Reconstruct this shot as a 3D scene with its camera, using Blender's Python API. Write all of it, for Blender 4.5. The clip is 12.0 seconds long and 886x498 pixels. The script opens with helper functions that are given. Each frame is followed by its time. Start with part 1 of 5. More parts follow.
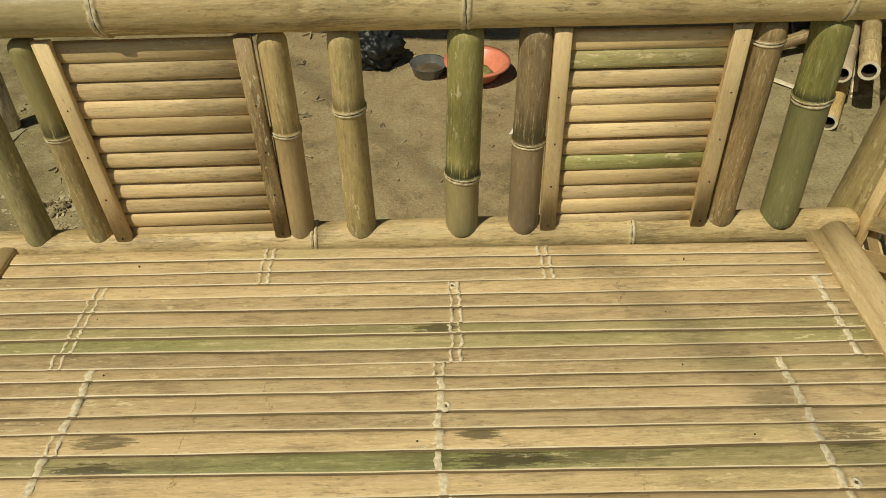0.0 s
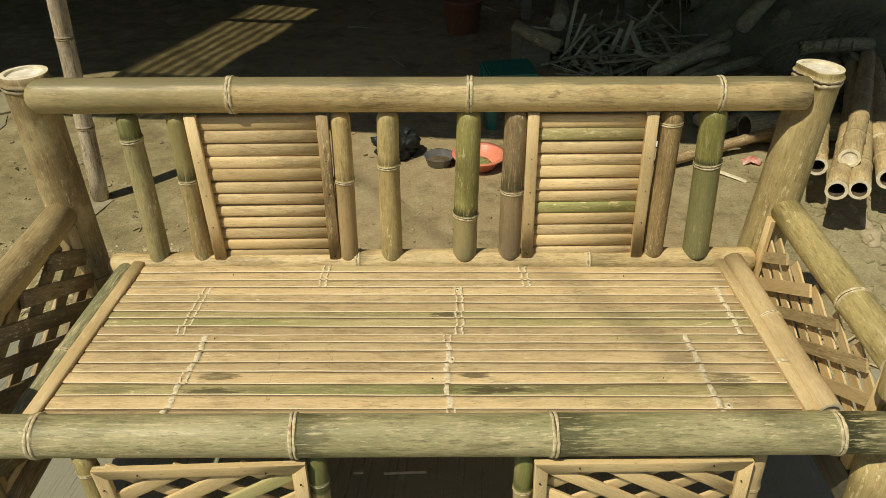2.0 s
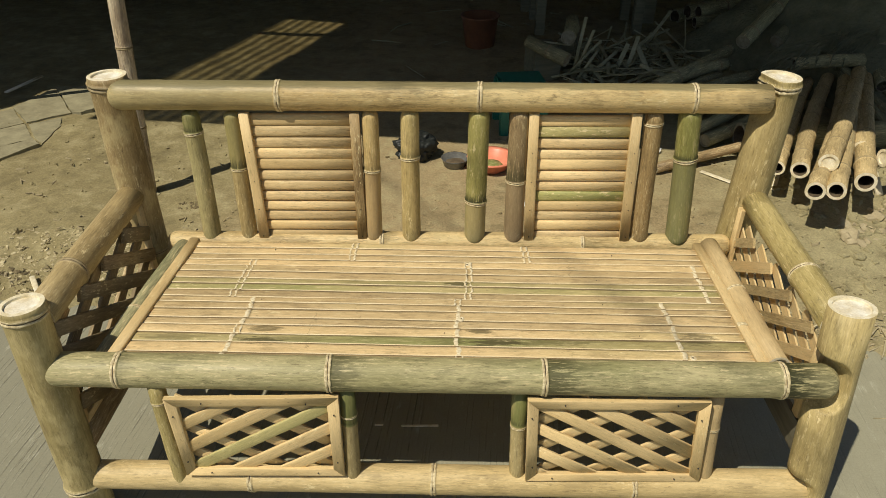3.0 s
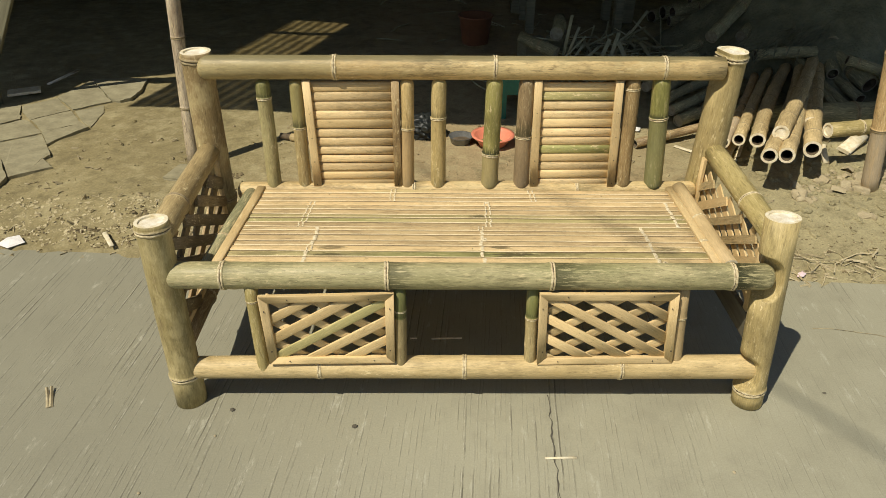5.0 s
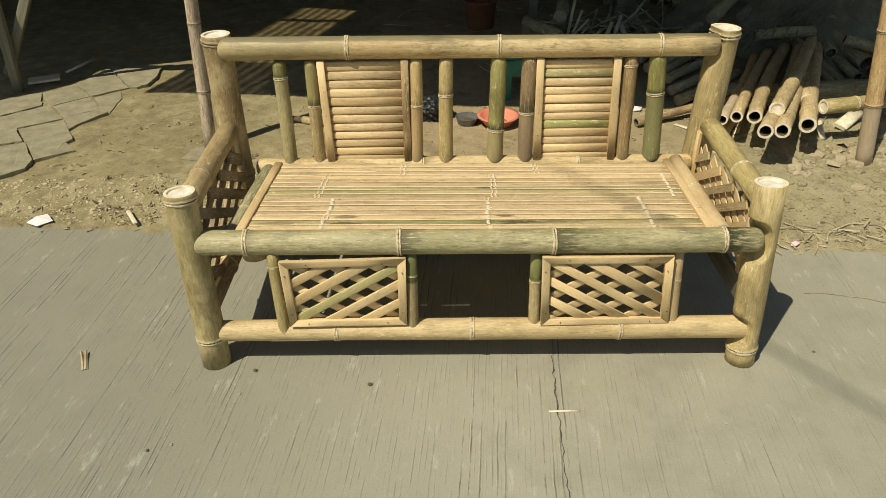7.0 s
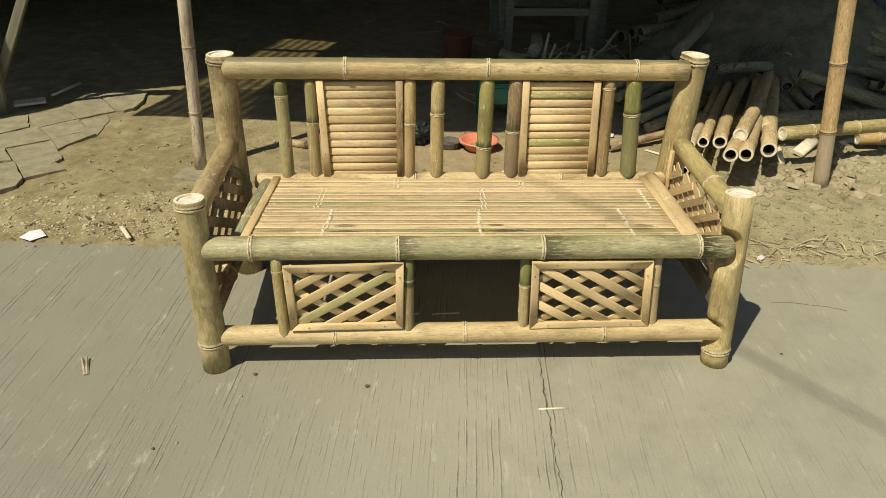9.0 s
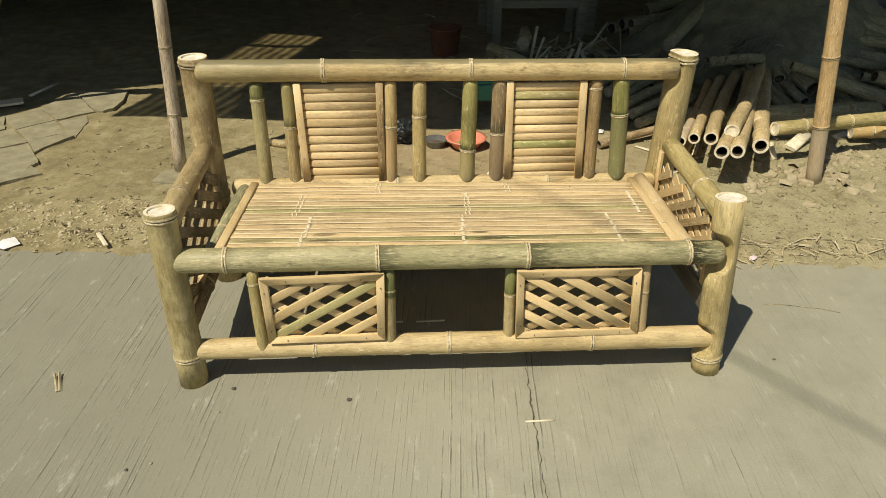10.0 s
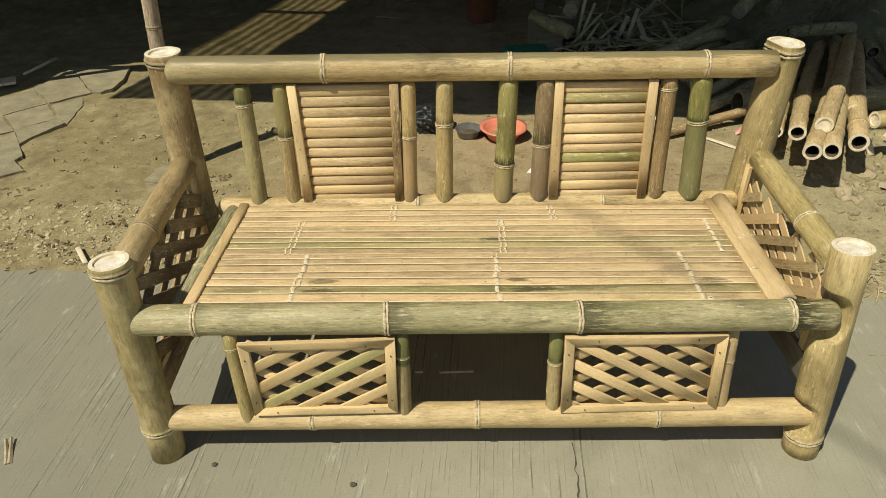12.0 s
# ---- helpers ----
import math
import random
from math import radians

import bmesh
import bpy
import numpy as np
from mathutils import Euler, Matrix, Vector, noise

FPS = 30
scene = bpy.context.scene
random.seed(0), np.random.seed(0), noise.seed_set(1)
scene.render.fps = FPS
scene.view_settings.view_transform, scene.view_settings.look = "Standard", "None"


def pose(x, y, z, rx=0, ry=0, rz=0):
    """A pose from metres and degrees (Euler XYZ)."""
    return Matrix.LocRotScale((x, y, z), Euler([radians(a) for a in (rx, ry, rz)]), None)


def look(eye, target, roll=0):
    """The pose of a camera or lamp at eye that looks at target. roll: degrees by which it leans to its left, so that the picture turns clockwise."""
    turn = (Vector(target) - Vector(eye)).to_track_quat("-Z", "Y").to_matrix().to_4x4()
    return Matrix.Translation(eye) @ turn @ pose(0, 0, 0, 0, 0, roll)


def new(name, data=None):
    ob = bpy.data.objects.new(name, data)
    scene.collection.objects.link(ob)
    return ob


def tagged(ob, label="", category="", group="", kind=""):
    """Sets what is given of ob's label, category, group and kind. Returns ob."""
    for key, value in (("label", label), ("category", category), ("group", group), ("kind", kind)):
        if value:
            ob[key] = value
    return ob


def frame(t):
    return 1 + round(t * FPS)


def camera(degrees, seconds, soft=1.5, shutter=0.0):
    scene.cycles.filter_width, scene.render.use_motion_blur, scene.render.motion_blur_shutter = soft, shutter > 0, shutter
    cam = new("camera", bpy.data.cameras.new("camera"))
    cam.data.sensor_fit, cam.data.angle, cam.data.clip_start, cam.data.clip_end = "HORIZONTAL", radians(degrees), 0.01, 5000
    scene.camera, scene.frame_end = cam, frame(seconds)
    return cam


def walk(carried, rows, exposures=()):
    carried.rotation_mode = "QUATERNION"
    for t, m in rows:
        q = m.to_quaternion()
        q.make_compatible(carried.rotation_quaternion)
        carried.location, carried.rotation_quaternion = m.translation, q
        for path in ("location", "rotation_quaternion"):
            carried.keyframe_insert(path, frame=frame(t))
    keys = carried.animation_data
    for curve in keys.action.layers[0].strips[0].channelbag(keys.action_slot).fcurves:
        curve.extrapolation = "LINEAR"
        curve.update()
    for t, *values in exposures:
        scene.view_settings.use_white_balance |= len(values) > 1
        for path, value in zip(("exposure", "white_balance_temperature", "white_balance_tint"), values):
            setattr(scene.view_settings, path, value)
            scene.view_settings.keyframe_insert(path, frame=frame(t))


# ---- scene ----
cam = camera(64.7, 12.0, 0.75)
PATH = [
    (0, (0.045, -0.386, 1.257), (0.084, 1.076, -0.108), -0.8),
    (0.5, (0.052, -0.403, 1.27), (0.103, 1.074, -0.077), 0.3),
    (1, (0.043, -0.5, 1.306), (0.082, 1.037, 0.027), 0.0),
    (1.5, (0.025, -0.694, 1.369), (0.077, 0.912, 0.178), -0.0),
    (2, (0.02, -0.863, 1.404), (0.056, 0.796, 0.288), -0.0),
    (2.5, (0.014, -0.959, 1.435), (0.056, 0.718, 0.347), 1.5),
    (3, (0.026, -1.128, 1.477), (0.015, 0.553, 0.393), -0.0),
    (3.2, (0.032, -1.2, 1.48), (0.015, 0.479, 0.394), -0.6),
    (4.8, (-0.1, -1.591, 1.536), (-0.046, 0.113, 0.491), 0.4),
    (5, (-0.103, -1.617, 1.534), (-0.066, 0.076, 0.471), 0.3),
    (5.5, (-0.108, -1.685, 1.536), (-0.101, -0.006, 0.45), -0.2),
    (6, (-0.108, -1.711, 1.535), (-0.074, -0.047, 0.427), 1.0),
    (6.5, (-0.109, -1.733, 1.542), (-0.044, -0.076, 0.424), 0.7),
    (7, (-0.11, -1.762, 1.547), (-0.094, -0.084, 0.459), -0.6),
    (7.5, (-0.106, -1.772, 1.548), (-0.086, -0.09, 0.466), -0.4),
    (7.6, (-0.240, -1.917, 1.540), (-0.090, -0.186, 0.550), 0.3),
    (7.7, (-0.244, -1.925, 1.539), (-0.090, -0.191, 0.554), 0.3),
    (9.3, (-0.170, -1.903, 1.537), (-0.070, -0.184, 0.520), 1.1),
    (9.5, (-0.147, -1.884, 1.543), (-0.059, -0.171, 0.514), 0.8),
    (10, (-0.159, -1.825, 1.552), (-0.032, -0.113, 0.526), 0.7),
    (10.5, (-0.199, -1.753, 1.548), (-0.027, -0.067, 0.487), 1.0),
    (11, (-0.221, -1.651, 1.527), (-0.052, 0.001, 0.414), 0.4),
    (11.5, (-0.151, -1.424, 1.53), (-0.077, 0.251, 0.439), 0.3),
    (12, (-0.101, -1.293, 1.52), (-0.083, 0.353, 0.385), -0.7),
]
EXPOSURES = [(0.0, -0.24, 6850, 5), (1.0, -0.17, 6850, 5), (2.0, -0.02, 6700, 7), (3.0, 0.05, 6550, 9), (5.0, 0.19, 6500, 10), (7.5, 0.20, 6500, 10), (9.5, 0.25, 6500, 10), (11.0, 0.20, 6500, 10), (12.0, 0.14, 6500, 10)]
walk(cam, [(t, look(eye, target, roll)) for t, eye, target, roll in PATH], EXPOSURES)

# ---- world, sun, exposure ----
SUN_WAY = Vector((0.465, 0.417, -1.0)).normalized()
SUN_UP = math.asin(-SUN_WAY.z)
world = bpy.data.worlds.new("sky")
scene.world = world
world.use_nodes = True
wn = world.node_tree.nodes
sky = wn.new("ShaderNodeTexSky")
sky.sky_type, sky.sun_disc = "NISHITA", False
sky.sun_elevation, sky.sun_rotation = SUN_UP, math.atan2(-SUN_WAY.x, -SUN_WAY.y)
sky.dust_density, sky.air_density = 0.8, 1.0
wn["Background"].inputs["Strength"].default_value = 0.056
world.node_tree.links.new(sky.outputs["Color"], wn["Background"].inputs["Color"])
sun = new("sun", bpy.data.lights.new("sun", "SUN"))
sun.data.energy, sun.data.angle, sun.data.color = 3.85, radians(0.53), (1.0, 0.92, 0.76)
sun.matrix_world = look((-3, -3, 6), Vector((-3, -3, 6)) + SUN_WAY)


# ---- materials ----
class Net:
    """A small builder of node materials."""

    def __init__(self, name):
        self.mat = bpy.data.materials.new(name)
        self.mat.use_nodes = True
        self.n, self.l = self.mat.node_tree.nodes, self.mat.node_tree.links
        self.bsdf = self.n["Principled BSDF"]

    def put(self, socket, value):
        if isinstance(value, bpy.types.NodeSocket):
            self.l.new(value, socket)
        elif value is not None:
            socket.default_value = (*value, 1.0) if socket.type == "RGBA" and len(value) == 3 else value

    def coords(self, kind="Object", scale=(1, 1, 1), spread=0.0, turn=0.0):
        c = self.n.new("ShaderNodeNewGeometry").outputs["Position"] if kind == "Position" else self.n.new("ShaderNodeTexCoord").outputs[kind]
        if spread:
            r = self.n.new("ShaderNodeObjectInfo").outputs["Random"]
            m = self.n.new("ShaderNodeVectorMath")
            m.operation = "MULTIPLY_ADD"
            self.put(m.inputs[0], r)
            m.inputs[1].default_value = (spread, spread * 0.7, spread * 1.3)
            self.put(m.inputs[2], c)
            c = m.outputs[0]
        for spin, size in ((turn, (1, 1, 1)), (0.0, scale)) if turn else ((0.0, scale),):
            p = self.n.new("ShaderNodeMapping")
            p.inputs["Scale"].default_value = size
            p.inputs["Rotation"].default_value = (0, 0, spin)
            self.put(p.inputs["Vector"], c)
            c = p.outputs[0]
        return c

    def noise(self, vec, scale=1.0, detail=3.0, rough=0.55):
        t = self.n.new("ShaderNodeTexNoise")
        self.put(t.inputs["Vector"], vec)
        t.inputs["Scale"].default_value, t.inputs["Detail"].default_value, t.inputs["Roughness"].default_value = scale, detail, rough
        return t.outputs["Fac"]

    def cells(self, vec, scale, out="Distance", feature="F1"):
        t = self.n.new("ShaderNodeTexVoronoi")
        t.feature = feature
        self.put(t.inputs["Vector"], vec)
        t.inputs["Scale"].default_value = scale
        return t.outputs[out]

    def ramp(self, fac, lo, hi, a=0.0, b=1.0):
        t = self.n.new("ShaderNodeMapRange")
        self.put(t.inputs[0], fac)
        for k, v in zip((1, 2, 3, 4), (lo, hi, a, b)):
            t.inputs[k].default_value = v
        return t.outputs[0]

    def math(self, op, a, b=0.0):
        t = self.n.new("ShaderNodeMath")
        t.operation = op
        self.put(t.inputs[0], a), self.put(t.inputs[1], b)
        return t.outputs[0]

    def mix(self, fac, a, b, mode="MIX"):
        t = self.n.new("ShaderNodeMix")
        t.data_type, t.blend_type = "RGBA", mode
        self.put(t.inputs[0], fac), self.put(t.inputs[6], a), self.put(t.inputs[7], b)
        return t.outputs[2]

    def random(self):
        return self.n.new("ShaderNodeObjectInfo").outputs["Random"]

    def grey(self, v):
        t = self.n.new("ShaderNodeCombineColor")
        for k in range(3):
            self.put(t.inputs[k], v)
        return t.outputs[0]

    def done(self, color, rough, height=None, bump=0.2, dist=0.002, metal=0.0):
        self.put(self.bsdf.inputs["Base Color"], color)
        self.put(self.bsdf.inputs["Roughness"], rough)
        self.bsdf.inputs["Metallic"].default_value = metal
        if height is not None:
            b = self.n.new("ShaderNodeBump")
            b.inputs["Strength"].default_value, b.inputs["Distance"].default_value = bump, dist
            self.put(b.inputs["Height"], height)
            self.put(self.bsdf.inputs["Normal"], b.outputs[0])
        return self.mat


def bamboo(name, light, dark, green=(0.20, 0.22, 0.08), green_from=0.62, stain=0.5, rough=0.42, marks=False, crown_tint=None, mottle=0.0, head=None, foot=None, fringes=(), scuffs=1.0, grain=1.0, vary=(0.86, 1.08)):
    """Bamboo skin whose fibres run along the local x axis."""
    n = Net(name)
    blotch = n.noise(n.coords(scale=(3.2, 12, 12), spread=31), 1.0, 3)
    fibre = n.noise(n.coords(scale=(16, 230, 230), spread=17), 1.0, 3, 0.65)
    streak = n.noise(n.coords(scale=(6.5, 62, 62), spread=23), 1.0, 4, 0.6)
    dirt = n.noise(n.coords(scale=(17, 70, 70), spread=41), 1.0, 5, 0.7)
    tint = n.noise(n.coords(scale=(1.1, 5, 5), spread=53), 1.0, 2)
    c = n.mix(n.ramp(blotch, 0.32, 0.68), dark, light)
    c = n.mix(n.math("MULTIPLY", n.ramp(streak, 0.48, 0.70), 0.24 * grain), c, tuple(0.85 * v for v in dark))
    c = n.mix(n.math("MULTIPLY", n.ramp(tint, green_from, green_from + 0.16), 0.75), c, green)
    c = n.mix(n.math("MULTIPLY", n.ramp(dirt, 0.59, 0.70), 0.8 * stain), c, (0.13, 0.095, 0.045))
    c = n.mix(n.math("MULTIPLY", n.ramp(dirt, 0.40, 0.30), 0.35), c, (0.74, 0.63, 0.36))
    mould = n.noise(n.coords(scale=(6, 24, 24), spread=83), 1.0, 6, 0.78)
    c = n.mix(n.math("MULTIPLY", n.ramp(mould, 0.51, 0.60), 0.50 * stain), c, tuple(0.40 * v for v in dark))
    nick = n.noise(n.coords(scale=(48, 330, 330), spread=29), 1.0, 3, 0.6)
    c = n.mix(n.math("MULTIPLY", n.math("MULTIPLY", n.ramp(nick, 0.58, 0.62), n.ramp(mould, 0.42, 0.54)), 0.55 * scuffs), c, tuple(0.40 * v for v in dark))
    c = n.mix(n.math("MULTIPLY", n.math("MULTIPLY", n.ramp(nick, 0.41, 0.37), n.ramp(mould, 0.58, 0.46)), 0.42 * scuffs), c, (0.80, 0.71, 0.46))
    if mottle:
        patch = n.noise(n.coords(scale=(11, 20, 20), spread=71), 1.0, 4, 0.6)
        c = n.mix(n.math("MULTIPLY", n.ramp(patch, 0.50, 0.60), mottle), c, (0.66, 0.57, 0.31))
        c = n.mix(n.math("MULTIPLY", n.ramp(patch, 0.44, 0.34), mottle), c, (0.24, 0.18, 0.085))
    specks = n.ramp(n.cells(n.coords(scale=(30, 75, 75), spread=11), 1.0), 0.12, 0.05)
    c = n.mix(n.math("MULTIPLY", specks, 0.45), c, (0.15, 0.105, 0.05))
    if marks:
        # dark mildew smudges on the seat beside its joints
        at = n.n.new("ShaderNodeNewGeometry").outputs["Position"]
        edge = n.noise(n.coords("Position", (16, 190, 20)), 1.0, 5, 0.75)
        for x, y, w, d, k in SMUDGES:
            m = n.n.new("ShaderNodeVectorMath")
            m.operation = "SUBTRACT"
            n.put(m.inputs[0], at)
            m.inputs[1].default_value = (x, y, 0.45)
            s = n.n.new("ShaderNodeVectorMath")
            s.operation = "MULTIPLY"
            n.put(s.inputs[0], m.outputs[0])
            s.inputs[1].default_value = (1 / w, 1 / d, 0.0)
            far = n.n.new("ShaderNodeVectorMath")
            far.operation = "LENGTH"
            n.put(far.inputs[0], s.outputs[0])
            f = n.ramp(n.math("ADD", far.outputs["Value"], n.ramp(edge, 0.3, 0.7, -0.75, 0.75)), 1.0, 0.75)
            c = n.mix(n.math("MULTIPLY", f, k), c, (0.085, 0.075, 0.035))
        axes = n.n.new("ShaderNodeSeparateXYZ")
        n.put(axes.inputs[0], at)
        shake = n.noise(n.coords("Position", (30, 30, 30)), 1.0, 4, 0.7)
        for x, y0, y1 in SEAT_CRACKS:
            off = n.math("ABSOLUTE", n.math("ADD", n.math("SUBTRACT", axes.outputs[0], x), n.ramp(shake, 0.3, 0.7, -0.012, 0.012)))
            span = n.math("MULTIPLY", n.ramp(axes.outputs[1], y0 - 0.002, y0), n.ramp(axes.outputs[1], y1, y1 - 0.002))
            c = n.mix(n.math("MULTIPLY", n.math("MULTIPLY", n.ramp(off, 0.0011, 0.0004), span), 0.55), c, (0.16, 0.11, 0.05))
    scuff = n.noise(n.coords(scale=(18, 170, 170), spread=61), 1.0, 4, 0.75)
    fleck = n.noise(n.coords(scale=(38, 125, 125), spread=19), 1.0, 4, 0.7)
    near = n.ramp(n.noise(n.coords(scale=(4, 14, 14), spread=37), 1.0, 3), 0.48, 0.64)
    c = n.mix(n.math("MULTIPLY", n.math("MULTIPLY", n.ramp(fleck, 0.58, 0.63), near), 0.75), c, (0.80, 0.70, 0.42))
    c = n.mix(n.math("MULTIPLY", n.ramp(fleck, 0.36, 0.28), 0.55), c, tuple(0.35 * v for v in dark))
    spell = n.ramp(n.noise(n.coords(scale=(5, 22, 22), spread=13), 1.0, 3), 0.36, 0.60, 0.25, 1.0)
    c = n.mix(n.math("MULTIPLY", n.math("MULTIPLY", n.ramp(scuff, 0.57, 0.63), spell), 0.70 * scuffs), c, tuple(0.42 * v for v in dark))
    c = n.mix(n.math("MULTIPLY", n.math("MULTIPLY", n.ramp(scuff, 0.43, 0.37), spell), 0.60 * scuffs), c, (0.76, 0.64, 0.38))
    if head or foot or fringes:
        ax = n.n.new("ShaderNodeSeparateXYZ")
        n.put(ax.inputs[0], n.coords())
        ragged = n.math("ADD", ax.outputs[0], n.ramp(scuff, 0.3, 0.7, -0.012, 0.012))
        if head:
            c = n.mix(n.math("MULTIPLY", n.ramp(ax.outputs[0], head[0] - 0.002, head[0] + 0.002), n.math("MULTIPLY", n.ramp(streak, 0.28, 0.5, 0.55, 1.0), head[2])), c, head[1])
        if foot:
            c = n.mix(n.math("MULTIPLY", n.ramp(ax.outputs[0], foot[0] + 0.002, foot[0] - 0.002), n.math("MULTIPLY", n.ramp(streak, 0.28, 0.5, 0.55, 1.0), foot[2])), c, foot[1])
        for x, run, k in fringes:
            f = n.math("MULTIPLY", n.ramp(ax.outputs[0], x + 0.003, x + 0.007), n.ramp(ragged, x + run, x + 0.25 * run))
            f = n.math("MULTIPLY", f, n.ramp(n.math("ADD", scuff, n.ramp(ax.outputs[0], x, x + run, 0.12, -0.07)), 0.45, 0.54))
            c = n.mix(n.math("MULTIPLY", f, k), c, (0.05, 0.052, 0.022))
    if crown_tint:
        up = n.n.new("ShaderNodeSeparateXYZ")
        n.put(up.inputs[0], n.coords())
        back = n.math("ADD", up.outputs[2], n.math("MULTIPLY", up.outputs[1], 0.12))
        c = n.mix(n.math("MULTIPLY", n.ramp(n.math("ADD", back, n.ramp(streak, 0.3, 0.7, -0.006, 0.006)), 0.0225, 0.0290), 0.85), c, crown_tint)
    c = n.mix(1.0, c, n.grey(n.ramp(fibre, 0.30, 0.70, 1 - 0.18 * grain, 1 + 0.13 * grain)), "MULTIPLY")
    c = n.mix(1.0, c, n.grey(n.ramp(n.random(), 0.0, 1.0, *vary)), "MULTIPLY")
    hairs = n.noise(n.coords(scale=(70, 820, 820), spread=7), 1.0, 3, 0.7)
    c = n.mix(1.0, c, n.grey(n.ramp(hairs, 0.32, 0.68, 0.91, 1.07)), "MULTIPLY")
    c = n.mix(1.0, c, (1.02, 0.985, 0.93), "MULTIPLY")
    h = n.math("ADD", n.math("MULTIPLY", fibre, 0.6), n.math("MULTIPLY", dirt, 0.5))
    n.bsdf.inputs["Specular IOR Level"].default_value = 0.35
    return n.done(c, n.ramp(streak, 0.3, 0.7, rough + 0.06, rough + 0.24), h, 0.30, 0.0006)


def plain(name, a, b, scale=20.0, rough=0.6, bump=0.2, dist=0.002, metal=0.0, stretch=(1, 1, 1)):
    n = Net(name)
    f = n.noise(n.coords(scale=stretch, spread=9), scale, 4)
    g = n.noise(n.coords(scale=stretch, spread=5), scale * 6, 3)
    c = n.mix(n.ramp(f, 0.3, 0.7), a, b)
    c = n.mix(1.0, c, n.grey(n.ramp(g, 0.3, 0.7, 0.88, 1.08)), "MULTIPLY")
    return n.done(c, rough, n.math("ADD", f, n.math("MULTIPLY", g, 0.4)), bump, dist, metal)


# smudges: x, y, half length, half depth, strength
SMUDGES = ((0.100, 0.121, 0.032, 0.010, 0.80), (0.135, 0.083, 0.070, 0.013, 0.90), (0.26, 0.083, 0.12, 0.010, 0.50), (0.052, 0.306, 0.032, 0.015, 0.80), (-0.395, 0.130, 0.040, 0.013, 0.70),
           (-0.40, 0.088, 0.055, 0.011, 0.80), (-0.32, 0.092, 0.10, 0.008, 0.35), (0.595, 0.098, 0.040, 0.024, 0.65), (0.505, 0.155, 0.035, 0.022, 0.30), (-0.60, 0.10, 0.075, 0.012, 0.40), (0.030, 0.09, 0.04, 0.02, 0.35), (0.60, 0.32, 0.07, 0.012, 0.35))
# hairline cracks across the seat: x, from y, to y
SEAT_CRACKS = ((-0.285, 0.06, 0.20), (-0.185, 0.15, 0.225), (0.345, 0.335, 0.395), (-0.32, 0.44, 0.49), (0.30, 0.02, 0.10))
TAN = bamboo("bamboo_tan", (0.66, 0.51, 0.235), (0.47, 0.33, 0.13), green_from=0.70, stain=0.6, scuffs=0.7, grain=0.7)
LEGTAN = bamboo("bamboo_leg_tan", (0.47, 0.365, 0.185), (0.31, 0.23, 0.11), (0.27, 0.23, 0.10), 0.54, 0.8, mottle=0.42, scuffs=0.55, grain=0.6)
LEGYELLOW = bamboo("bamboo_leg_yellow", (0.53, 0.435, 0.205), (0.41, 0.325, 0.145), (0.25, 0.235, 0.085), 0.60, 0.75, mottle=0.15, scuffs=0.5, grain=0.8)
ARM = bamboo("bamboo_arm", (0.50, 0.405, 0.21), (0.37, 0.285, 0.14), (0.31, 0.28, 0.12), 0.54, 0.6, scuffs=0.6, grain=0.6)
LOWRAIL = bamboo("bamboo_lower_rail", (0.63, 0.510, 0.28), (0.49, 0.380, 0.185), (0.42, 0.39, 0.18), 0.66, 0.6, scuffs=0.55, grain=0.7)
BACKRAIL = bamboo("bamboo_back_rail", (0.68, 0.54, 0.29), (0.50, 0.38, 0.18), (0.24, 0.26, 0.08), 0.52, 0.9, mottle=0.3, scuffs=1.0, grain=0.7, fringes=((0.577, 0.06, 0.4), (1.140, 0.12, 0.4)))
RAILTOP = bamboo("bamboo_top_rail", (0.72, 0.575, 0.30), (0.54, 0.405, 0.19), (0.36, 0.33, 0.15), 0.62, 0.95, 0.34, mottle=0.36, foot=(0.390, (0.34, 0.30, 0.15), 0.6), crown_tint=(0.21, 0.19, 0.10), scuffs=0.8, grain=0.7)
FRONTRAIL = bamboo("bamboo_front_rail", (0.49, 0.45, 0.255), (0.325, 0.31, 0.155), (0.205, 0.225, 0.085), 0.48, 0.7, scuffs=0.9, fringes=((0.130, 0.05, 0.3), (0.580, 0.10, 0.65), (1.035, 0.13, 0.75), (1.532, 0.13, 1.0)), grain=0.7)
OLIVE = bamboo("bamboo_olive", (0.50, 0.42, 0.19), (0.35, 0.29, 0.115), (0.27, 0.26, 0.085), 0.56, 0.55, scuffs=0.7, grain=0.6)
LEG = bamboo("bamboo_leg_mottled", (0.46, 0.390, 0.19), (0.33, 0.275, 0.12), (0.25, 0.235, 0.085), 0.54, 0.8, mottle=0.42, scuffs=0.5, grain=0.6)
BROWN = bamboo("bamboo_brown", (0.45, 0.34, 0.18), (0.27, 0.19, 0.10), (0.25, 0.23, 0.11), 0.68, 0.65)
DUSK = bamboo("bamboo_weathered", (0.36, 0.35, 0.205), (0.225, 0.215, 0.125), (0.16, 0.18, 0.09), 0.6, 0.5, 0.6)
RPOLE = bamboo("bamboo_orange_tan", (0.64, 0.46, 0.235), (0.47, 0.32, 0.145), (0.48, 0.42, 0.27), 0.6, 0.4, 0.5, foot=(0.33, (0.42, 0.37, 0.28), 0.8), grain=0.6)
CUTPOLE = bamboo("bamboo_cut_pole", (0.56, 0.45, 0.245), (0.39, 0.30, 0.15), (0.33, 0.31, 0.165), 0.62, 0.5, 0.5, grain=0.7)
